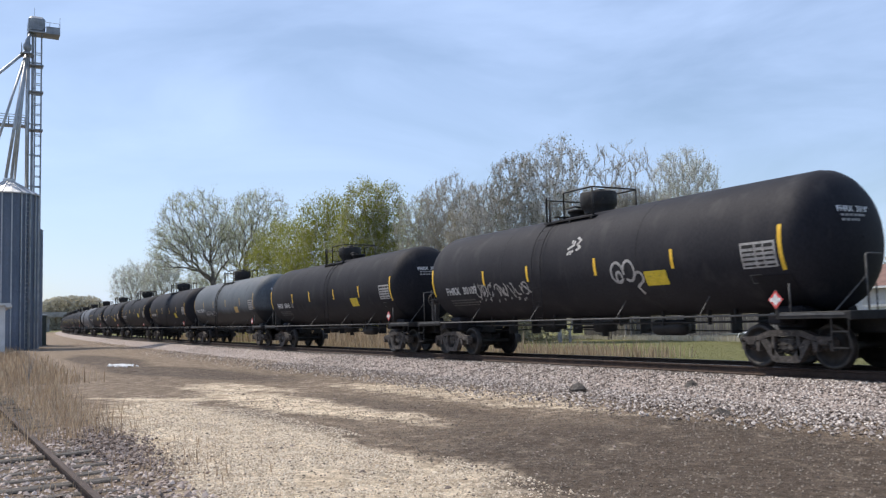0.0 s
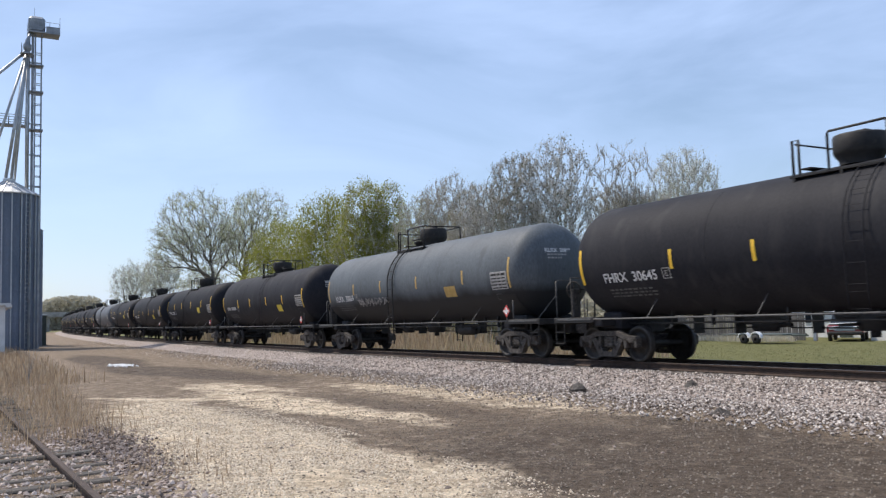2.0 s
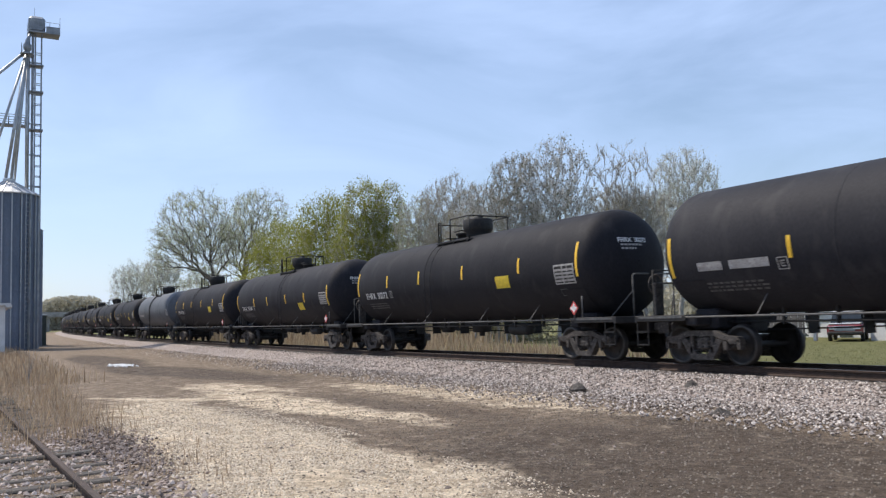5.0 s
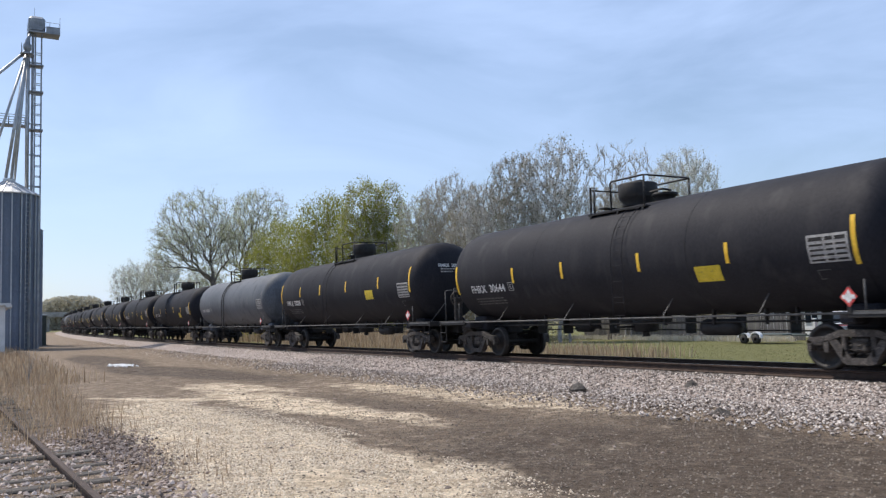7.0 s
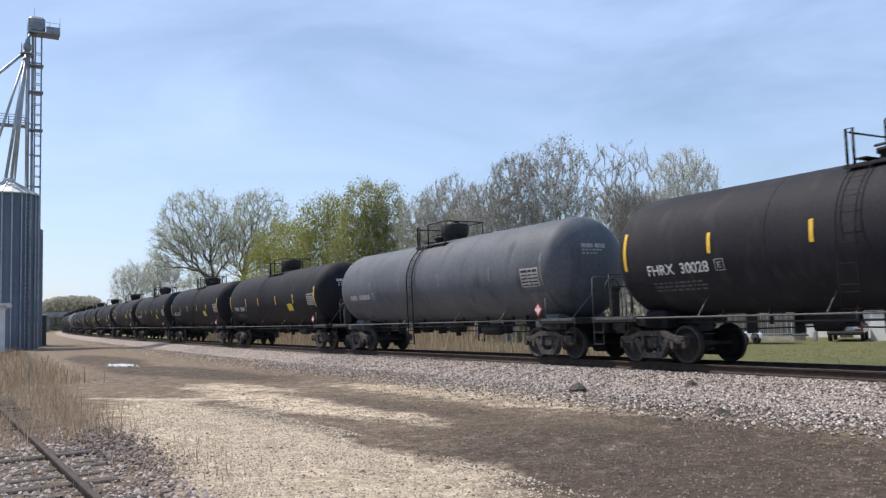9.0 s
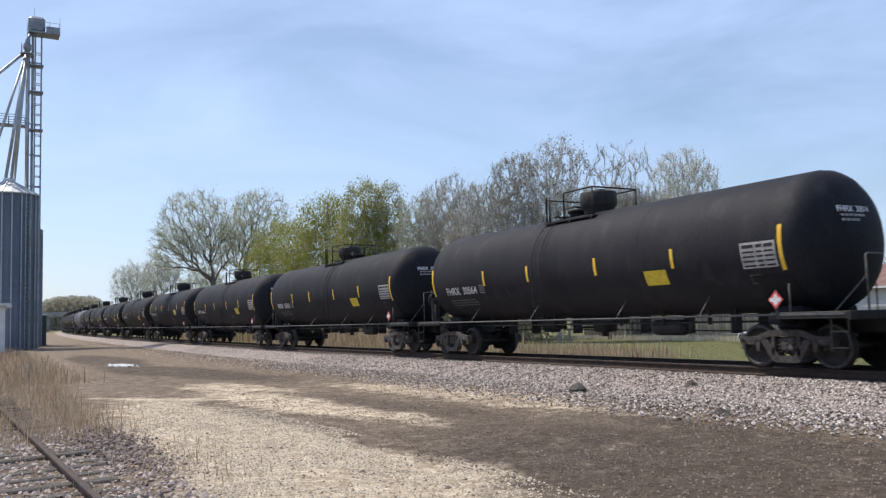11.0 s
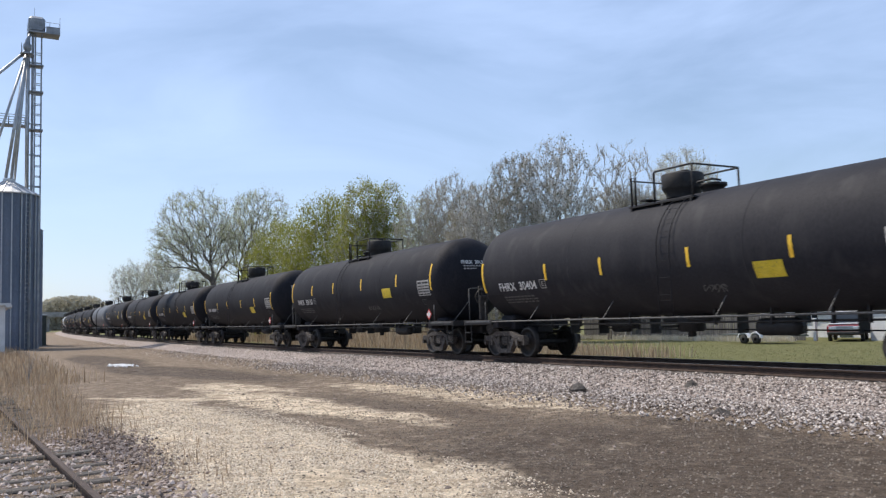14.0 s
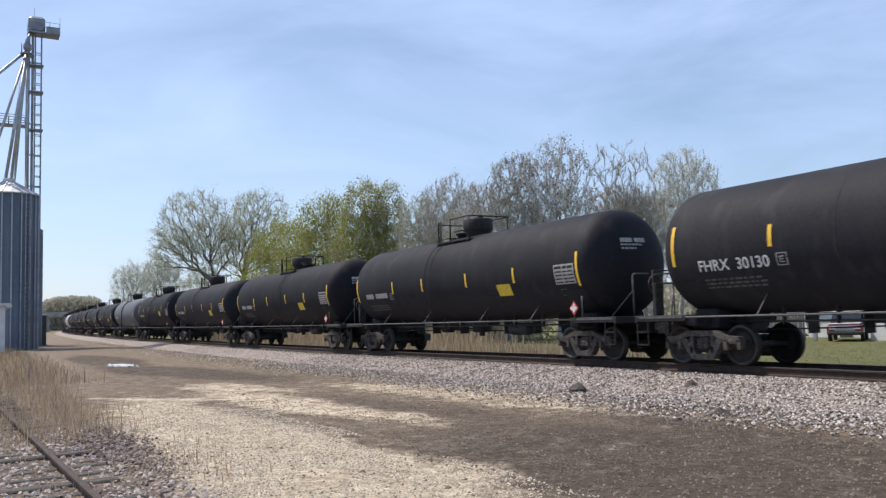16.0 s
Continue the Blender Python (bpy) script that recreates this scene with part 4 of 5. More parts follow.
def make_train():
    label = "black tank car with yellow stripes and white lettering"
    first = {}
    for k in range(-1, 29):
        if k in GRAYS:
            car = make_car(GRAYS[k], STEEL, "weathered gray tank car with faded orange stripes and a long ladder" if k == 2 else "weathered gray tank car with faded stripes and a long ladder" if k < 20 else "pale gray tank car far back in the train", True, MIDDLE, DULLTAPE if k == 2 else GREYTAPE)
        else:
            style = UPPER if k in (4, 6, 11, 15, 19) else LOWER_AFT if k in (0, 8, 12, 14, 18, 21) else LOWER
            if style not in first:
                car = first[style] = make_car(BLACK, STEEL, label, False, style, YELLOW)
            else:
                car = copy_thing(first[style], pose(0, 0, 0))
        CARS[k] = car
    for k, car in CARS.items():
        if k in NUMBERS:
            lettering("reporting_mark", NUMBERS[k], 0.35, car, WHITEP, "white stencilled reporting mark", lambda x, s: on_tank(x - 5.55, s - (0.43 if k in (2, 4, 6, 11) else 0.52), 0.012))
            lettering("end_mark", NUMBERS[k], 0.17, car, WHITEP, "small white reporting mark on the tank head", lambda y, z: on_head(y - 0.15, z + 0.57))
        elif k >= 0:
            part("reporting_mark", patch(patch(Build(), -6.55, -5.85, -0.53, -0.33), -5.65, -4.6, -0.53, -0.33), PANELW, car, "blurred white reporting mark")
            bars = Build()
            for y in (-0.55, -0.1):
                bars.add([on_head(q, p) for p in (0.51, 0.63) for q in (y, y + 0.19, y + 0.38)], [(0, 1, 4, 3), (1, 2, 5, 4)])
            part("end_mark", bars, PANELW, car, "blurred white mark on the tank head")
    car = CARS[0]
    tagged(car, "black tank car with white graffiti on its side")
    g = Build()
    for line in graffiti_lines(3, -4.7, -1.7, -1.0, -0.3, 8):
        stroke(g, line, 0.045)
    part("graffiti_scrawl", g, PANELW, car, "white scribbled graffiti")
    g = Build()
    def arc(cx, cy, rx, ry, a0, a1, n=14):
        return [(cx + rx * math.cos(a0 + (a1 - a0) * k / n), cy + ry * math.sin(a0 + (a1 - a0) * k / n)) for k in range(n + 1)]
    for line in (arc(2.25, -0.38, 0.22, 0.26, 0.2, 5.6), arc(2.68, -0.36, 0.2, 0.26, 3.4, -2.2), arc(2.3, -0.5, 0.1, 0.14, 0, 5), arc(3.0, -0.55, 0.14, 0.14, 2.6, -1.2), [(3.05, -0.68), (2.85, -0.8), (2.95, -1.0)]):
        stroke(g, line, 0.07)
    part("graffiti_loop", g, PANELW, car, "white looping graffiti")
    g = Build()
    for line in ([(0.3, 0.25), (0.45, 0.62)], [(0.42, 0.25), (0.55, 0.6)], [(0.3, 0.4), (0.55, 0.5)], [(0.65, 0.7), (0.8, 0.62), (0.68, 0.5), (0.82, 0.4), (0.66, 0.34)], [(0.35, 0.3), (0.52, 0.32)]):
        stroke(g, line, 0.07)
    part("graffiti_tag", g, PANELW, car, "small white graffiti tag")
    for k, seed, x0, x1, s0, s1, n in ((2, 5, -4.2, -1.3, -0.85, -0.45, 9), (10, 2, 1.6, 2.3, -1.1, -0.85, 4), (11, 6, 1.4, 2.4, -1.1, -0.8, 4)):
        g = Build()
        for line in graffiti_lines(seed, x0, x1, s0, s1, n):
            stroke(g, line, 0.03)
        part("graffiti_scrawl", g, PANELW if k == 2 else FAINT, CARS[k], "small pale graffiti")


make_train()
# ---- trees and growth ----
RIGHTWARD = Vector((0.5, 0.866, 0.0))      # along the front of the tree belt


def grow(rng, lobes, count, stems, fork, tip, lean, direct):
    """Limbs that branch out from the stems to fill rounded crown lobes: (points, start radius, end radius, level), tips, trunk forks.

    lobes: (offset along the belt, height of the centre, half width, half height)."""
    nodes, parent, reach, way = [], [], [], []

    def node(p, par):
        nodes.append(p)
        parent.append(par)
        reach.append(0.0 if par < 0 else reach[par] + (p - nodes[par]).length)
        way.append(Vector((0, 0, 1)) if par < 0 else (p - nodes[par]).normalized())
        return len(nodes) - 1

    low = min(z - h for _, z, _, h in lobes)
    for s in range(stems):
        off, zc, hw, hh = lobes[s % len(lobes)]
        foot = RIGHTWARD * (0.0 if stems == 1 else rng.uniform(-0.5, 0.5) * hw)
        goal = RIGHTWARD * (off * fork + (0 if stems == 1 else rng.uniform(-0.7, 0.7) * hw)) + Vector((rng.uniform(-lean, lean), 0, max(1.5, low + (zc - low) * fork)))
        last = node(foot + Vector((0, 0, -0.3)), -1)
        for i in range(1, 8):
            k = i / 7
            last = node(Vector((foot.x + (goal.x - foot.x) * k ** 1.4, foot.y + (goal.y - foot.y) * k ** 1.4, goal.z * k)) + Vector((rng.gauss(0, 0.06), rng.gauss(0, 0.06), 0)), last)
    base = nodes[7]
    weight = [hw * hh for _, _, hw, hh in lobes]
    spots = []
    while len(spots) < count:
        off, zc, hw, hh = rng.choices(lobes, weight)[0]
        d = Vector((rng.gauss(0, 1), rng.gauss(0, 1), rng.gauss(0, 1))).normalized() * rng.random() ** 0.36
        bump = 1 + 0.16 * noise.noise((d.x * 2.2 + off, d.y * 2.2, d.z * 2.2 + zc))
        p = RIGHTWARD * (off + d.x * hw * bump) + Vector((0.866, -0.5, 0)) * d.y * hw * 0.9 * bump + Vector((0, 0, zc + d.z * hh * bump))
        if p.z > 1.2:
            spots.append(p)
    spots.sort(key=lambda p: (p - base).length + 0.3 * p.z)
    pos = np.zeros((len(nodes) + 2 * count, 3))
    cost = np.zeros(len(pos))
    for i, p in enumerate(nodes):
        pos[i], cost[i] = p, reach[i] * direct
    for p in spots:
        n = len(nodes)
        d = np.array(p) - pos[:n]
        c = np.sqrt((d * d).sum(1)) + cost[:n] + 0.9 * np.maximum(0, -d[:, 2])
        k = int(c.argmin())
        gap = (p - nodes[k]).length
        mid = nodes[k].lerp(p, 0.5) + way[k] * gap * 0.14 + Vector((rng.gauss(0, 1), rng.gauss(0, 1), rng.gauss(0, 0.6))) * gap * 0.035
        for q in (mid, p):
            k = node(q, k)
            pos[k], cost[k] = q, reach[k] * direct
    load = [0] * len(nodes)
    for i in range(len(nodes) - 1, -1, -1):
        load[i] = max(load[i], 1)
        if parent[i] >= 0:
            load[parent[i]] += load[i]
    thick = [tip * l ** 0.47 for l in load]
    out = []
    for i, k in enumerate(parent):
        if k >= 0:
            out.append(([nodes[k], nodes[i]], min(thick[k], thick[i] * 1.5), thick[i]))
    tips = [(nodes[i], way[i], min(1.2, (nodes[i] - nodes[parent[i]]).length * 2)) for i in range(8, len(nodes)) if load[i] <= 3 and parent[i] >= 0]
    return out, tips


def leaf_mesh(name, places, low, high, mat, rng):
    """Small folded leaf clumps, two crossing blades each."""
    k = len(places)
    r = np.random.default_rng(rng.randint(0, 9999))
    c = np.array([tuple(p) for p in places])
    d1 = r.normal(size=(k, 3))
    d1 /= np.linalg.norm(d1, axis=1)[:, None]
    d2 = np.cross(d1, r.normal(size=(k, 3)))
    d2 /= np.linalg.norm(d2, axis=1)[:, None]
    s = r.uniform(low, high, (k, 1))
    v = np.stack([c - d1 * s, c + d2 * s * 0.45, c + d1 * s, c - d2 * s * 0.45], 1).reshape(-1, 3)
    f = np.arange(k * 4).reshape(-1, 4)
    me = bpy.data.meshes.new(name)
    me.from_pydata(v.tolist(), [], f.tolist())
    me.materials.append(mat)
    return me


def twig_mesh(name, tips, count, length, mat, rng, up=0.45):
    """Fine end twigs: slender three-cornered sticks."""
    r = np.random.default_rng(rng.randint(0, 9999))
    pick = r.integers(0, len(tips), count)
    p = np.array([tuple(t[0]) for t in tips])[pick]
    d = np.array([tuple(t[1]) for t in tips])[pick]
    l = np.array([t[2] for t in tips])[pick][:, None]
    p = p - d * l * r.uniform(0, 0.95, (count, 1))
    way = d * 0.7 + np.array([0, 0, up]) + r.normal(0, 0.55, (count, 3))
    way /= np.linalg.norm(way, axis=1)[:, None]
    side = np.cross(way, r.normal(size=(count, 3)))
    side /= np.linalg.norm(side, axis=1)[:, None]
    other = np.cross(way, side)
    w = r.uniform(0.008, 0.016, (count, 1))
    q = p + way * r.uniform(0.3, 1.0, (count, 1)) * length
    v = np.stack([p + side * w, p - side * w, p + other * w, q], 1).reshape(-1, 3)
    i = (np.arange(count) * 4)[:, None]
    f = np.concatenate([i + np.array([[0, 1, 3]]), i + np.array([[1, 2, 3]]), i + np.array([[2, 0, 3]])])
    me = bpy.data.meshes.new(name)
    me.from_pydata(v.tolist(), [], f.tolist())
    me.materials.append(mat)
    return me


def make_tree(x, y, lobes, label, seed, mat, count=420, stems=1, fork=0.45, tip=0.012, leaves=4000, leaf=(0.05, 0.1), fuzz=0.5, twigs=5000, twig=0.9, bark=None, fine=None, lean=0.4, skirt=0.0, rising=0.5, direct=0.55):
    rng = random.Random(seed)
    tree = thing("tree", label, "tree", "trees beyond the line", at=pose(x, y, LAWN + rise(x)))
    limbs, tips = grow(rng, lobes, count, stems, fork, tip, lean, direct)
    b = Build()
    for pts, r0, r1 in limbs:
        b.tube(pts, r0, 6 if r0 > 0.08 else (4 if r0 > 0.03 else 3), r1, cap=False)
    part("trunk", b, bark or BARK, tree, "bare branching limbs")
    ob = new("brushwood", twig_mesh("brushwood", tips, twigs, twig, fine or TWIGM, rng, rising))
    ob.parent = tree
    tagged(ob, "fine end twigs", kind="stuff")
    places = []
    for _ in range(leaves):
        p, d, l = rng.choice(tips)
        q = p + d * rng.uniform(-0.6, 0.7) * l + Vector((rng.gauss(0, fuzz), rng.gauss(0, fuzz), rng.gauss(0, fuzz)))
        if skirt and rng.random() < skirt:
            q.z *= rng.uniform(0.1, 0.85)
        if q.z > 0.1:
            places.append(q)
    ob = new("crown", leaf_mesh("crown", places, leaf[0], leaf[1], mat, rng))
    ob.parent = tree
    ob["label"] = "sparse young spring leaves"
    return tree


BUD = island_material("pale olive buds", [(0.34, 0.38, 0.21), (0.44, 0.47, 0.30), (0.54, 0.56, 0.41)], 0.9, 0.45)
WILLOW = island_material("yellow-green leaves", [(0.2, 0.215, 0.04), (0.28, 0.29, 0.06), (0.37, 0.37, 0.1)], 0.9, 0.5)
DARKBUD = island_material("dark olive leaf clusters", [(0.10, 0.105, 0.06), (0.16, 0.16, 0.09), (0.24, 0.235, 0.15)], 0.9, 0.35)
PALEBUD = island_material("pale greenish buds", [(0.42, 0.44, 0.33), (0.51, 0.53, 0.42), (0.6, 0.61, 0.51)], 0.9, 0.45)
TWIG = island_material("tan buds", [(0.30, 0.275, 0.17), (0.38, 0.35, 0.23), (0.46, 0.43, 0.31)], 0.9, 0.45)
# greyer and lighter than real foliage: the distance haze is mixed into these tones
FARW = island_material("distant woods with haze in the colour", [(0.36, 0.34, 0.27), (0.43, 0.41, 0.33), (0.5, 0.47, 0.39)], 0.95, 0.4)

make_tree(-106.4, 12.0, [(-2.4, 14.5, 5.8, 4.95), (-5.8, 11.8, 3.2, 3.6), (-1.1, 11.5, 4.3, 3.8)], "large spreading tree with sparse pale buds", 11, BUD, 1000, 1, 0.3, 0.019, 17000, (0.06, 0.11), 0.24, 9500, 1.0, BARKD, rising=0.2)
make_tree(-111.0, 16.2, [(2.5, 15.0, 4.8, 5.3), (0.4, 12.2, 4.5, 3.9)], "spreading tree with thin spring leaves", 12, BUD, 900, 1, 0.3, 0.019, 16000, (0.06, 0.11), 0.24, 9000, 1.0, BARKD, rising=0.2)
make_tree(-91.5, 16.0, [(-0.3, 10.0, 3.8, 4.2), (-1.5, 6.0, 4.7, 5.0)], "yellow-green leafing tree with leaves to the ground", 21, WILLOW, 600, 3, 0.3, 0.012, 36000, (0.06, 0.14), 0.4, 3000, 0.7, skirt=0.35)
make_tree(-84.6, 18.0, [(-0.1, 12.2, 3.1, 3.8), (-1.2, 7.8, 4.9, 5.2)], "dense yellow-green leafing tree", 22, WILLOW, 700, 3, 0.35, 0.012, 40000, (0.06, 0.14), 0.4, 4000, 0.7, skirt=0.35)
make_tree(-77.8, 19.8, [(-0.2, 12.9, 2.5, 3.7), (-0.9, 8.5, 3.5, 5.0)], "upright yellow-green leafing tree", 23, WILLOW, 700, 4, 0.45, 0.012, 32000, (0.06, 0.13), 0.28, 6000, 0.9, skirt=0.35, rising=1.2)
make_tree(-75.8, 21.2, [(-0.1, 12.2, 1.8, 3.8), (-0.1, 8.3, 2.9, 4.8)], "tall leafing tree with yellow-green leaves", 24, WILLOW, 500, 3, 0.5, 0.012, 20000, (0.06, 0.13), 0.26, 6000, 0.9, skirt=0.35, rising=1.2)
make_tree(-69.0, 20.9, [(0.0, 10.5, 2.4, 3.2), (0.2, 6.5, 2.9, 4.4)], "thin twiggy tree with tan and green buds", 31, BUD, 900, 3, 0.25, 0.008, 14000, (0.035, 0.08), 0.3, 14000, 0.7, fine=TWIGD, rising=0.5)
make_tree(-65.8, 22.6, [(0.0, 11.0, 3.3, 4.0), (0.0, 6.8, 3.3, 4.8)], "rounded twiggy tree with tan buds", 32, TWIG, 1400, 2, 0.25, 0.008, 12000, (0.035, 0.075), 0.25, 24000, 0.7, fine=TWIGD, rising=0.5, direct=0.68)
make_tree(-60.5, 21.5, [(0.0, 9.2, 2.4, 3.1), (0.0, 5.8, 2.8, 4.0)], "grey-brown twiggy tree with olive buds", 33, TWIG, 900, 3, 0.25, 0.008, 9000, (0.035, 0.08), 0.3, 15000, 0.7, fine=TWIGD, rising=0.5, direct=0.68)
make_tree(-55.8, 19.9, [(-0.1, 9.8, 2.3, 3.0), (0.0, 5.8, 2.6, 4.0)], "grey twiggy tree with clustered buds", 34, DARKBUD, 900, 3, 0.25, 0.0075, 5200, (0.04, 0.08), 0.2, 13000, 0.7, rising=0.5, direct=0.68)
make_tree(-52.9, 20.8, [(-0.1, 11.3, 2.3, 3.3), (0.0, 7.0, 2.5, 4.4)], "upright tree with dark leaf clusters", 41, DARKBUD, 1000, 3, 0.25, 0.0075, 6000, (0.045, 0.09), 0.2, 13000, 0.7, rising=0.5, fine=TWIGD, direct=0.68)
make_tree(-50.5, 23.2, [(-0.3, 11.7, 3.1, 3.9), (0.0, 7.3, 3.2, 4.8)], "tall branching tree with olive leaf clusters", 42, DARKBUD, 1500, 3, 0.25, 0.0075, 8000, (0.045, 0.09), 0.2, 18000, 0.7, rising=0.5, direct=0.68)
make_tree(-50.8, 28.7, [(-0.2, 11.6, 1.9, 4.6), (0.0, 6.0, 2.6, 4.4)], "bare many-stemmed thin tree", 43, TWIG, 380, 5, 0.3, 0.0085, 900, (0.03, 0.06), 0.2, 4600, 0.8, BARKD, TWIGD, rising=0.8)
make_tree(-49.9, 30.2, [(0.0, 11.4, 1.8, 4.4), (0.0, 6.0, 2.6, 4.4)], "bare thin upright tree", 44, TWIG, 360, 5, 0.3, 0.0085, 900, (0.03, 0.06), 0.2, 4600, 0.8, BARKD, rising=0.8)
make_tree(-50.2, 29.6, [(-0.8, 9.3, 2.6, 3.2), (1.4, 8.8, 2.6, 3.2)], "low dense grey-brown twiggy tree", 45, TWIG, 1100, 4, 0.2, 0.0075, 9000, (0.035, 0.07), 0.3, 15000, 0.7, fine=TWIGD)
make_tree(-61.8, 47.8, [(0.0, 14.4, 3.6, 4.3), (-1.0, 10.0, 3.6, 5.0)], "rounded pale tree with fine greenish buds", 51, PALEBUD, 1300, 2, 0.3, 0.01, 18000, (0.05, 0.09), 0.25, 20000, 0.8, rising=0.5, direct=0.68)
make_tree(-173.8, 13.2, [(0.0, 9.9, 4.6, 4.6)], "small bare tree in the distance", 61, PALEBUD, 500, 2, 0.3, 0.018, 5000, (0.09, 0.16), 0.4, 7000, 1.2)
make_tree(-155.3, 15.3, [(-0.5, 10.4, 3.8, 3.7)], "small bare tree beside the line", 62, PALEBUD, 450, 2, 0.3, 0.018, 4500, (0.09, 0.16), 0.4, 6000, 1.2)
make_tree(-128, 15.5, [(0.0, 7.5, 3.6, 3.4)], "low bare tree behind the train", 63, BUD, 400, 2, 0.3, 0.012, 4500, (0.07, 0.14), 0.4, 5000, 1.0)


def make_blades(name, spots, low, high, mat, label, category, seed, width=0.008, bendy=0.35):
    """Thin bent grass blades joined into one mesh; spots are (x, y, z)."""
    r = np.random.default_rng(seed)
    k = len(spots)
    p = np.array(spots)
    a = r.uniform(0, 2 * math.pi, k)
    h = r.uniform(low, high, k)
    lean = r.uniform(0, bendy, k) * h
    d = np.stack([np.cos(a), np.sin(a), np.zeros(k)], 1)
    b = r.uniform(0, 2 * math.pi, k)
    s = np.stack([np.cos(b), np.sin(b), np.zeros(k)], 1) * width * r.uniform(0.6, 1.5, (k, 1))
    up = np.zeros((k, 3))
    up[:, 2] = h
    m1 = p + d * (lean * 0.3)[:, None] + up * 0.55
    m2 = p + d * lean[:, None] + up
    v = np.stack([p - s, p + s, m1 + s * 0.8, m1 - s * 0.8, m2], 1).reshape(-1, 3)
    i = (np.arange(k) * 5)[:, None]
    f = (i + np.array([[0, 1, 2, 3]])).tolist() + (i + np.array([[3, 2, 4]])).tolist()
    me = bpy.data.meshes.new(name)
    me.from_pydata(v.tolist(), [], f)
    me.materials.append(mat)
    return tagged(new(name, me), label, category, kind="stuff")


def clumped(rng, n, x0, x1, y0, y1, zf, clump=0.25, per=14):
    out = []
    while len(out) < n:
        cx, cy = rng.uniform(x0, x1), rng.uniform(y0, y1)
        for _ in range(per):
            x, y = rng.gauss(cx, clump), rng.gauss(cy, clump)
            out.append((x, y, zf(x, y) - 0.02))
    return out


def make_growth():
    rng = random.Random(77)
    near = clumped(rng, 3400, -33, -13.8, -16.8, -13.3, lot_height, 0.3, 9)
    near = [q for q in near if q[1] < -13.75 + 0.03 * (-14 - q[0]) or rng.random() < 0.12]
    make_blades("dry_weeds", near, 0.1, 0.58, DRY, "tall dry tan weeds over the siding", "weeds", 1, 0.007, 0.75)
    make_blades("far_weeds", clumped(rng, 5000, -85, -30, -16.5, -12.6, lot_height, 0.5), 0.15, 0.6, DRY, "dry tan weeds by the grain bins", "weeds", 2, 0.02)
    make_blades("sparse_weeds", clumped(rng, 900, -20, -9, -15.5, -12.8, lot_height, 0.2, 8), 0.04, 0.2, DRY, "short dry weed tufts in gravel", "weeds", 3, 0.005)
    make_blades("brush", clumped(rng, 5200, -75, -27, 8.0, 12.5, lambda x, y: LAWN + rise(x), 0.9), 0.15, 0.85, DRY, "tall dry grass behind the line", "grass", 4, 0.022)
    make_blades("far_brush", clumped(rng, 6000, -120, -50, 10, 19, lambda x, y: LAWN + rise(x), 1.0), 0.5, 1.6, DRY, "dry brush along the trees", "brush", 5, 0.04)
    make_blades("lawn_grass", [(rng.uniform(-45, -8), rng.uniform(4.3, 28), LAWN - 0.02) for _ in range(16000)], 0.03, 0.07, GREENG, "short green lawn grass", "grass", 6, 0.012)
    make_blades("fence_grass", clumped(rng, 6000, -58, -35.5, 28.3, 29.2, lambda x, y: LAWN, 0.3), 0.15, 0.5, PALEG, "pale bleached grass along the fence foot", "grass", 7, 0.02)
    # thicket under the trees
    places = []
    for _ in range(52000):
        x = rng.uniform(-125, -56)
        y = 21 - 0.06 * (x + 90) * -1 + rng.gauss(0, 2.0) + (2 if x > -75 else 0)
        hmax = 2.9 + 2.2 * noise.noise((x * 0.2, 0, 0))
        places.append((x, y, LAWN + abs(rng.gauss(0, 1)) * hmax))
    ob = new("thicket", leaf_mesh("thicket", places, 0.08, 0.24, TWIG, rng))
    tagged(ob, "tangled olive-brown undergrowth below the trees", "thicket", kind="stuff")
    # one tall dead stalk in front
    stalk = thing("dead_stalk", "tall dry dead weed stalk by the siding", "weed", at=pose(-27.0, -14.25, LOT))
    b = Build()
    for i in range(14):
        a, l = rng.uniform(0, 6.28), rng.uniform(0.4, 1.1)
        z0 = rng.uniform(0, 0.5)
        b.tube([(0, 0, z0), (0.12 * math.cos(a), 0.12 * math.sin(a), z0 + l * 0.5), (0.3 * math.cos(a), 0.3 * math.sin(a), z0 + l)], 0.006, 4, 0.002)
    part("stalk", b, BARK, stalk)


make_growth()


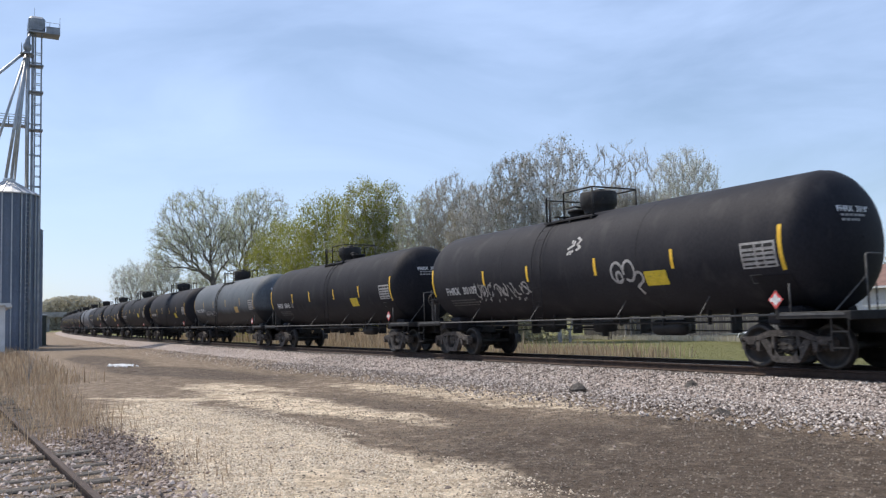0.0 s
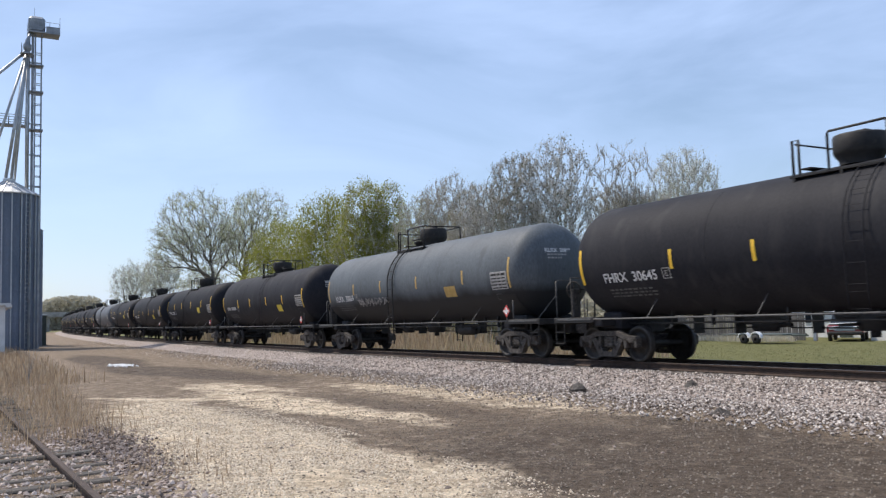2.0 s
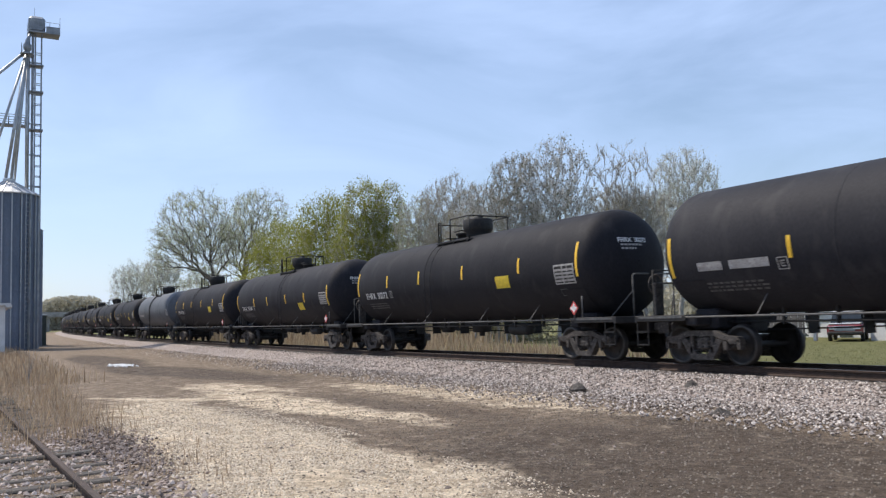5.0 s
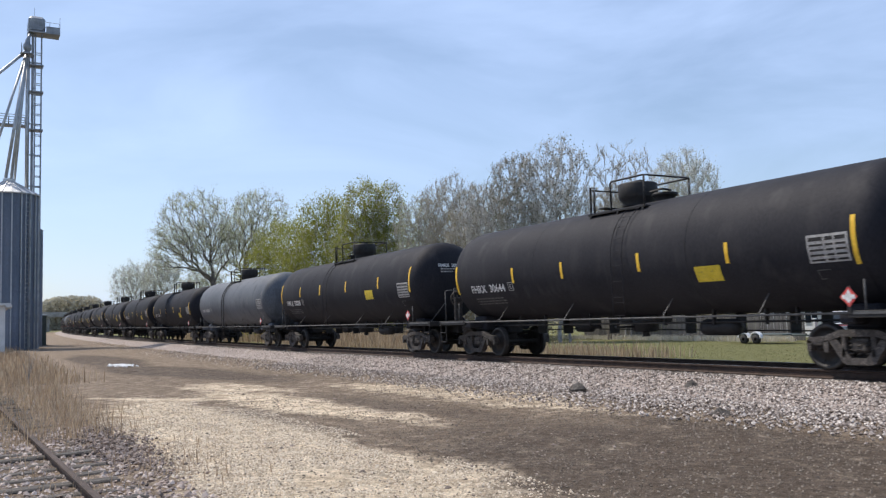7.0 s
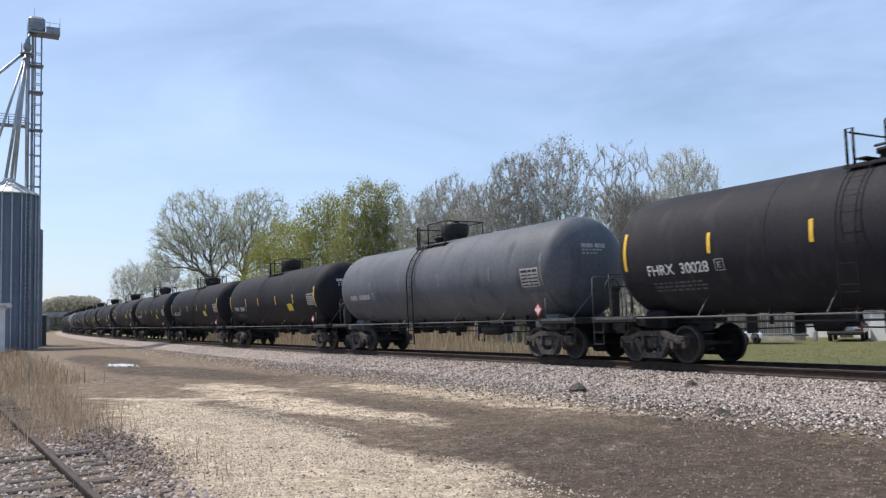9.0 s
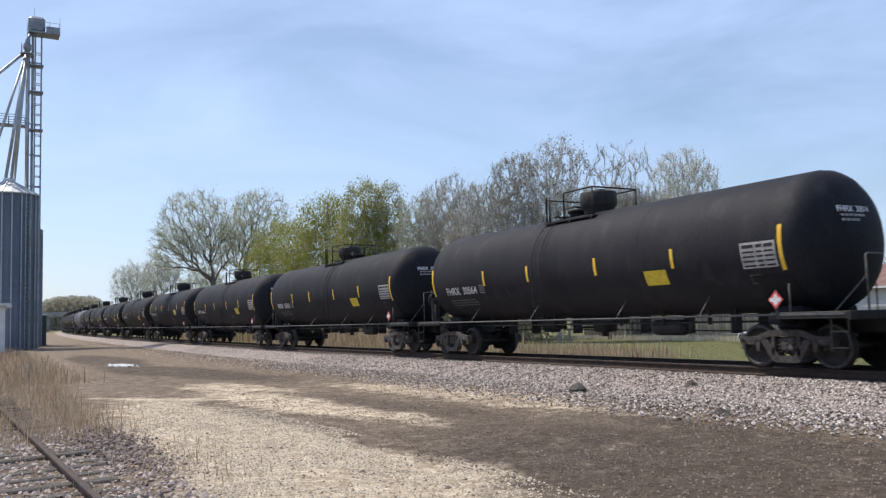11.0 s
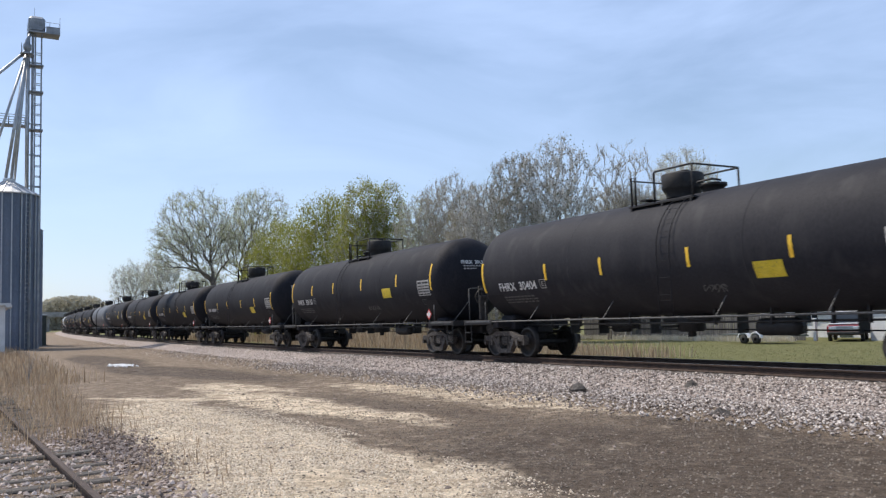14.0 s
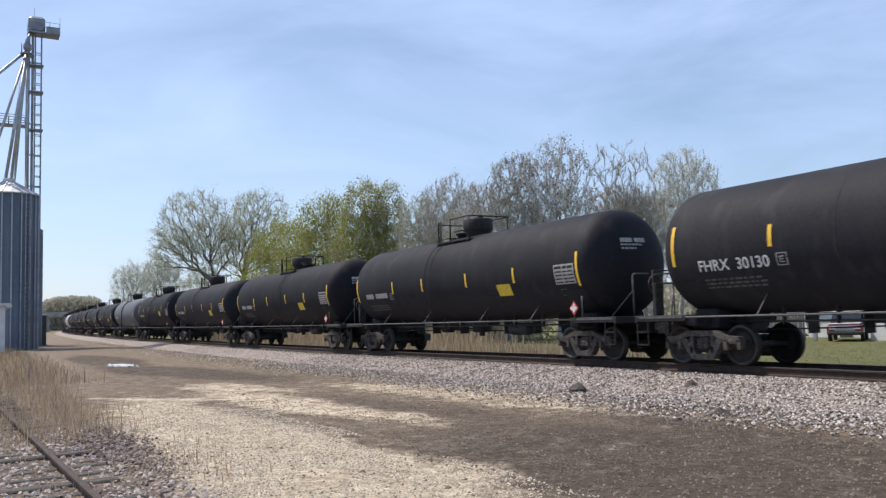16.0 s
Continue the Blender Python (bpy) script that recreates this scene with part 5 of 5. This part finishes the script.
# ---- grain elevator ----
def make_bin(name, x, y, r, h, label, roof_h, n=96, domed=False):
    silo = thing(name, label, "grain bin", "grain bins", at=pose(x, y, LOT))
    b = Build()
    vs, fs = [], []
    levels = 24
    for j in range(levels + 1):
        for i in range(n):
            rr = r + (0.05 if i % 4 < 2 else 0.0) + (0.015 if j % 2 else 0.0)
            a = 2 * math.pi * i / n
            vs.append((rr * math.cos(a), rr * math.sin(a), h * j / levels))
    for j in range(levels):
        fs += [(j * n + i, j * n + (i + 1) % n, (j + 1) * n + (i + 1) % n, (j + 1) * n + i) for i in range(n)]
    b.add(vs, fs)
    part("wall", b, BINM, silo, "blue-grey ribbed steel wall")
    cap = Build()
    if domed:
        cap.lathe([(0, r + 0.1)] + [(roof_h * math.sin(a), r * math.cos(a)) for a in (math.radians(d) for d in (15, 35, 55, 75, 89))], (0, 0, h), "z", 32)
    else:
        cap.lathe([(-0.1, r + 0.18), (0, r + 0.2), (roof_h, 0.5), (roof_h + 0.3, 0.5), (roof_h + 0.35, 0.05)], (0, 0, h), "z", 40, False)
    part("roof", cap, BINROOF if not domed else BINM, silo, "pale sheet steel roof")
    if not domed:
        rib = Build().tube([(r + 0.2, 0, h + 0.04), (0.5, 0, h + roof_h + 0.04)], 0.05, 4).mesh("roof_rib", BINROOF)
        bar = Build().box(r + 0.04, -0.05, 0, r + 0.14, 0.05, h).mesh("stiffener", GALV)
        for i in range(20):
            for name, me in (("roof_rib", rib), ("stiffener", bar)):
                ob = new(name, me)
                ob.parent = silo
                ob.matrix_basis = pose(0, 0, 0, 0, 0, i * 18 + 4)
    if not domed:
        lad = Build()
        for y2 in (-0.25, 0.25):
            lad.tube([((r + 0.2), y2, 0.3), ((r + 0.2), y2, h)], 0.04, 4)
        for k in range(int(h / 0.4)):
            lad.tube([(r + 0.2, -0.25, 0.4 + k * 0.4), (r + 0.2, 0.25, 0.4 + k * 0.4)], 0.025, 4)
        ob = part("ladder", lad, GALV, silo)
        ob.matrix_basis = pose(0, 0, 0, 0, 0, 35)
    return silo


make_bin("grain_bin", -85, -12.4, 2.4, 14.05, "tall grey ribbed steel grain bin", 1.2)
make_bin("storage_tank", -97, -10.3, 1.6, 12.2, "narrow dark grey steel bin behind the grain bin", 0.5, 48, True)


def make_leg():
    """Bucket elevator tower with its head, ladder cage and spouts."""
    leg = thing("elevator_leg", "tall grey grain elevator leg with spouts", "elevator leg", at=pose(-88.5, -10.15, LOT))
    H = 30.4
    for y in (-0.55, -0.2):
        part("leg_casing", Build().box(-0.2, y - 0.11, 0, 0.2, y + 0.11, H), LEGM, leg)
    w = 0.32
    for x in (-w, w):
        for y in (0.02, 0.56):
            part("tower_post", Build().box(x - 0.045, y - 0.045, 0, x + 0.045, y + 0.045, H), LEGM, leg)
    z, k = 0.5, 0
    while z < H - 1.2:
        brace = Build()
        for x in (-w, w):
            brace.box(x - 0.03, 0.02, z - 0.03, x + 0.03, 0.56, z + 0.03)
        for y in (0.02, 0.56):
            brace.box(-w, y - 0.03, z - 0.03, w, y + 0.03, z + 0.03)
        if k % 3 == 0:
            brace.box(w - 0.02, -0.55, z - 0.06, w + 0.05, 0.6, z + 0.06)
        part("tower_brace", brace, LEGM, leg)
        z += 1.0
        k += 1
    for z in (20.9, 24.6, 27.2):
        part("rest_platform", Build().box(-0.55, -0.75, z, 0.55, 0.72, z + 0.12), LEGM, leg)
    head = part("head_housing", Build().box(-0.8, -0.65, H, 0.8, 2.1, H + 0.14).box(-0.45, -0.62, H + 0.14, 0.45, 0.85, H + 1.75, 0.25).box(-0.5, 1.0, H + 0.14, 0.4, 1.8, H + 0.85, 0.1), LEGM, leg, "grey head drive housing")
    g = Build()
    for x in (-0.8, 0.8):
        for y in (-0.65, 0.2, 1.2, 2.1):
            g.tube([(x, y, H), (x, y, H + 1.15)], 0.03, 4)
    for z in (0.6, 1.1):
        g.tube([(-0.8, -0.65, H + z), (0.8, -0.65, H + z), (0.8, 2.1, H + z), (-0.8, 2.1, H + z), (-0.8, -0.65, H + z)], 0.025, 4)
    g.box(0.8, 0.9, H, 0.83, 2.12, H + 0.7).box(-0.8, 2.1, H, 0.8, 2.13, H + 0.7)
    g.tube([(0.8, 2.1, H), (0.8, 2.1, H + 1.7)], 0.025, 4).tube([(0.2, -0.1, H + 1.7), (0.2, -0.1, H + 2.6)], 0.02, 4)
    part("head_railing", g, LEGM, head)
    part("distributor", Build().lathe([(0, 0.14), (0.3, 0.36), (0.7, 0.36), (1.0, 0.2), (1.2, 0.18)], (1.2, -0.75, 28.2), "z", 12).tube([(0.2, -0.4, H + 0.1), (1.2, -0.75, 29.3)], 0.16, 8).box(0.4, -1.35, 27.9, 1.9, -0.2, 27.98).box(0.5, -1.2, 27.98, 0.56, -1.14, 28.9).box(1.7, -1.3, 27.98, 1.76, -1.24, 28.9), LEGM, leg, "round spout distributor")
    for x, y, z, r in ((3.4, -2.5, 15.7, 0.14), (2.6, -2.05, 15.5, 0.13), (1.6, -1.75, 15.3, 0.1), (3.3, -5.4, 22.9, 0.14), (3.0, -4.0, 16.0, 0.12), (1.4, -0.72, 14.2, 0.13)):
        part("spout", Build().tube([(1.2, -0.75, 28.4), (x, y, z)], r, 8), GALV, leg, "bright galvanised spout pipe")
    cat = Build().box(-0.5, -6.5, 21.2, 0.5, -0.7, 21.35)
    for z in (21.75, 22.25):
        for x in (-0.5, 0.5):
            cat.tube([(x, -6.5, z), (x, -0.7, z)], 0.035, 4)
    for y in (-6.4, -5, -3.6, -2.2, -0.8):
        for x in (-0.5, 0.5):
            cat.tube([(x, y, 21.2), (x, y, 22.25)], 0.035, 4)
    part("catwalk", cat, LEGM, leg, "railed catwalk bridge")


make_leg()


def make_sheds():
    shed = thing("shed", "low white shed with pale metal roof", "shed", at=pose(-70, -15.9, LOT))
    part("wall", Build().box(-4, -3.0, -0.3, 4, 2.6, 3.6), WALLW, shed)
    part("roof", Build().plate([(-4.3, 3.6), (4.3, 3.6), (4.3, 3.75), (-4.3, 3.75)], -3.4, 2.95), BINROOF, shed)
    part("roof_edge", Build().box(-4.35, 2.6, 3.45, 4.35, 3.0, 3.62), BINROOF, shed)
    box = thing("control_shelter", "dark green metal shelter beside the track", "shelter", at=pose(-100, -8.7, LOT))
    part("body", Build().box(-1.2, -0.7, 0, 1.2, 0.6, 3.4, 0.06), DARKM, box)
    part("roof", Build().box(-1.3, -0.8, 3.4, 1.3, 0.7, 3.52, 0.02), GALV, box)
    bridge = thing("road_overpass", "dark concrete road overpass above the line in the distance", "bridge", at=pose(-349, 0, 0))
    part("deck", Build().box(-5, -40, 6.5, 5, 90, 7.7, 0.1), CONC, bridge)
    part("parapet", Build().box(4.6, -40, 7.7, 4.9, 90, 8.3), CONC, bridge)
    for y in (-10, 12, 26, 48, 70):
        part("pier", Build().box(-4, y - 0.5, -1, 4, y + 0.5, 6.5, 0.1), CONC, bridge)


make_sheds()


def make_house():
    """House, vehicle, trailer and fence across the lawn."""
    house = thing("house", "white single-storey house with a brown shingle roof", "house", at=pose(-34, 35.5, LAWN, 0, 0, 0))
    L, D, H = 9.0, 7.0, 3.2
    part("wall", Build().box(-L, 0, 0, L, D, H), WALLW, house)
    part("roof", Build().add([(-L - 0.5, -0.6, H), (L + 0.5, -0.6, H), (L + 0.5, D + 0.6, H), (-L - 0.5, D + 0.6, H), (-L - 0.5, D / 2, H + 1.7), (L + 0.5, D / 2, H + 1.7),
                              (-L - 0.5, -0.6, H + 0.14), (L + 0.5, -0.6, H + 0.14)], [(3, 2, 1, 0), (6, 7, 5, 4), (0, 1, 7, 6), (2, 3, 4, 5), (1, 2, 5, 7), (3, 0, 6, 4)]), ROOFB, house)
    part("gutter", Build().box(-L - 0.5, -0.7, H - 0.02, L + 0.5, -0.58, H + 0.12), WALLW, house, "white gutter")
    for x in (-7.2, -4.6, 0.2, 3.0, 6.4):
        win = part("window", Build().box(x - 0.55, -0.05, 0.95, x + 0.55, 0.02, 2.1), WALLW, house, "white framed window")
        for x0, x1 in ((x - 0.48, x - 0.03), (x + 0.03, x + 0.48)):
            part("pane", Build().box(x0, -0.07, 1.02, x1, -0.052, 2.03), GLASSD, win)
    part("door", Build().box(-2.5, -0.06, 0.05, -1.6, 0.02, 2.1), DARKM, house)
    b = thing("parked_car", "maroon pickup truck with a white reflection painted on its bonnet, parked on the lawn", "car", at=pose(-32.75, 31.0, LAWN, 0, 0, 30))
    part("body", Build().box(-0.98, -2.2, 0.38, 0.98, 2.6, 1.02, 0.14), CARR, b)
    part("bumper", Build().box(-0.95, -2.34, 0.4, 0.95, -2.16, 0.6, 0.05), TRUCK, b, "grey front bumper")
    part("grille", Build().box(-0.55, -2.23, 0.64, 0.55, -2.19, 0.92, 0.01), GALV, b, "bright grille")
    part("cabin", Build().add([(-0.9, -1.0, 1.02), (0.9, -1.0, 1.02), (0.9, 1.0, 1.02), (-0.9, 1.0, 1.02), (-0.74, -0.4, 1.72), (0.74, -0.4, 1.72), (0.74, 0.9, 1.72), (-0.74, 0.9, 1.72)],
                              [(0, 1, 5, 4), (1, 2, 6, 5), (2, 3, 7, 6), (3, 0, 4, 7), (4, 5, 6, 7)]), GLASSD, b, "dark windscreen and windows")
    part("roof", Build().box(-0.78, -0.45, 1.72, 0.78, 0.95, 1.8, 0.03), CARW, b, "white roof")
    # the bonnet is maroon too; its bright reflection is put in as white colour
    part("bonnet", Build().box(-0.86, -2.1, 1.02, 0.86, -1.0, 1.1, 0.03), CARW, b, "bonnet coloured white for its reflection")
    for x in (-0.65, 0.65):
        part("headlight", Build().box(x - 0.2, -2.25, 0.72, x + 0.2, -2.12, 0.9, 0.02), CARW, b)
        for y in (-1.4, 1.4):
            wheel = part("wheel", Build().lathe([(-0.1, 0.2), (-0.1, 0.3), (-0.08, 0.32), (0.08, 0.32), (0.1, 0.3), (0.1, 0.2), (0.1, 0.01)], (x * 1.35, y, 0.32), "x", 18), RUBBER, b)
    t = thing("flat_trailer", "low flat trailer with white arched fenders", "trailer", at=pose(-35.0, 25.9, LAWN, 0, 0, 0))
    part("deck", Build().box(-2.4, -0.8, 0.5, 2.2, 0.8, 0.58, 0.02).tube([(2.2, 0, 0.5), (3.3, 0, 0.48)], 0.05, 6), DARKM, t)
    for x in (-0.45, 0.45):
        arc = [(x + 0.4 * math.cos(a), 0, 0.36 + 0.38 * math.sin(a)) for a in (math.radians(d) for d in range(0, 181, 15))]
        f = Build()
        vs = [(px, y, pz) for px, _, pz in arc for y in (-1.05, -0.8)]
        vs += [(x + (px - x) * 0.84, y, 0.36 + (pz - 0.36) * 0.84) for px, _, pz in arc for y in (-1.05, -0.8)]
        n = len(arc)
        f.add(vs, [(2 * i, 2 * i + 1, 2 * i + 3, 2 * i + 2) for i in range(n - 1)] + [(2 * n + 2 * i, 2 * i, 2 * i + 2, 2 * n + 2 * i + 2) for i in range(n - 1)])
        part("fender", f, CARW, t, "white arched fender")
        part("wheel", Build().lathe([(-0.1, 0.1), (-0.1, 0.26), (0.1, 0.26), (0.1, 0.1), (0.1, 0.01)], (x, -0.93, 0.28), "y", 16), RUBBER, t)
    shed = thing("garden_shed", "white sheet-clad shed on the lawn", "shed", at=pose(-28.9, 31.0, LAWN))
    part("wall", Build().box(-2.4, 0, 0, 2.4, 2.5, 2.0), WALLW, shed)
    part("roof", Build().box(-2.6, -0.2, 2.0, 2.6, 2.7, 2.12), BINROOF, shed)
    post = thing("white_post", "short white post on the lawn", "post", at=pose(-34.3, 30.0, LAWN))
    part("shaft", Build().box(-0.1, -0.1, 0, 0.1, 0.1, 1.4, 0.02), WALLW, post)
    fence = thing("board_fence", "weathered grey board fence beyond the lawn", "fence")
    me = Build().box(-0.07, -0.012, 0.05, 0.07, 0.012, 1.75).mesh("board", FENCEM)
    rng = random.Random(5)
    for i in range(130):
        x = -56 + i * 0.165
        o = new("board", me)
        o.parent = fence
        o.matrix_basis = pose(x, 29.5 + rng.uniform(-0.01, 0.01), LAWN + rng.uniform(-0.03, 0.03), 0, rng.uniform(-1, 1), 0)
    for z in (0.4, 1.35):
        part("fence_rail", Build().box(-56, 29.52, LAWN + z, -34.6, 29.6, LAWN + z + 0.09), FENCEM, fence)


make_house()


def make_distance():
    rng = random.Random(99)
    places = []
    for _ in range(42000):
        x, y = -700 + rng.uniform(-20, 20), rng.uniform(-40, 125)
        top = 27.0 * max(0.25, 1 - 0.6 * ((y - 57) / 29) ** 4) + 2.2 * noise.noise((y * 0.12, 1, 0))
        places.append((x, y, rise(x) + rng.uniform(-1, max(1.0, top - 2))))
    ob = new("distant_woods", leaf_mesh("distant_woods", places, 0.8, 1.7, FARW, rng))
    tagged(ob, "rounded wooded rise in the distance, coloured pale for haze", "woods", kind="stuff")
    places = []
    for _ in range(30000):
        x = rng.uniform(-420, -40)
        y = 95 + rng.uniform(0, 30)
        places.append((x, y, rng.uniform(-1, 8 + 3 * noise.noise((x * 0.05, 0, 2)))))
    ob = new("far_hedgerow", leaf_mesh("far_hedgerow", places, 0.5, 1.3, FARW, rng))
    tagged(ob, "far hedgerow beyond the fields", "woods", kind="stuff")
    rock = thing("dark_clod", "dark clod of earth on the ballast edge", "clod", at=pose(-15.1, -3.95, -0.42))
    b = Build()
    b.lathe([(-0.14, 0.02), (-0.09, 0.17), (0.02, 0.2), (0.1, 0.12), (0.16, 0.01)], (0, 0, 0), "z", 9, False)
    b.v = [(x * (1 + 0.4 * noise.noise((x * 9, y * 9, z * 9))), y, z * (1 + 0.6 * noise.noise((x * 7, y * 7, 4)))) for x, y, z in b.v]
    part("lump", b, TIE, rock)
    for x, y, z, turn in ((-13.2, -2.4, -0.37, 80), (-10.2, -4.85, -0.54, 200)):
        copy_thing(rock, pose(x, y, z, 0, 0, turn))
    # flat white stones stand in for a bright puddle on the lot
    heap = []
    for _ in range(160):
        heap.append((-42.3 + rng.gauss(0, 0.8), -9.4 + rng.gauss(0, 0.25), LOT + 0.03))
    scatter("white_rubble", heap, PUDDLEW, "scattered white stones standing in for a bright puddle on the dirt", "rubble", 0.03, 0.1, 0.5, 8)


make_distance()


# ---- what moves ----
def motions():
    last = 480
    for k, car in CARS.items():
        if START - PITCH_CAR * k < -32:
            times = [16.0 * i / 32 for i in range(33)]
        else:
            times = [0.0, 8.0, 16.0]
        walk(car, [(t, car_pose(k, t)) for t in times])
        for curve in car.animation_data.action.layers[0].strips[0].channelbag(car.animation_data.action_slot).fcurves:
            for key in curve.keyframe_points:
                key.interpolation = "LINEAR"
    # wheels roll without slipping
    step = math.degrees(SPEED / FPS / 0.457)
    for k, car in CARS.items():
        if k > 15:
            continue
        for truck in car.children:
            for ws in truck.children:
                if ws.name.startswith("wheelset"):
                    base = ws.matrix_basis.translation.copy()
                    walk(ws, [(i / FPS, pose(base.x, 0, base.z, 0, i * step, 0)) for i in range(last + 1)])


motions()
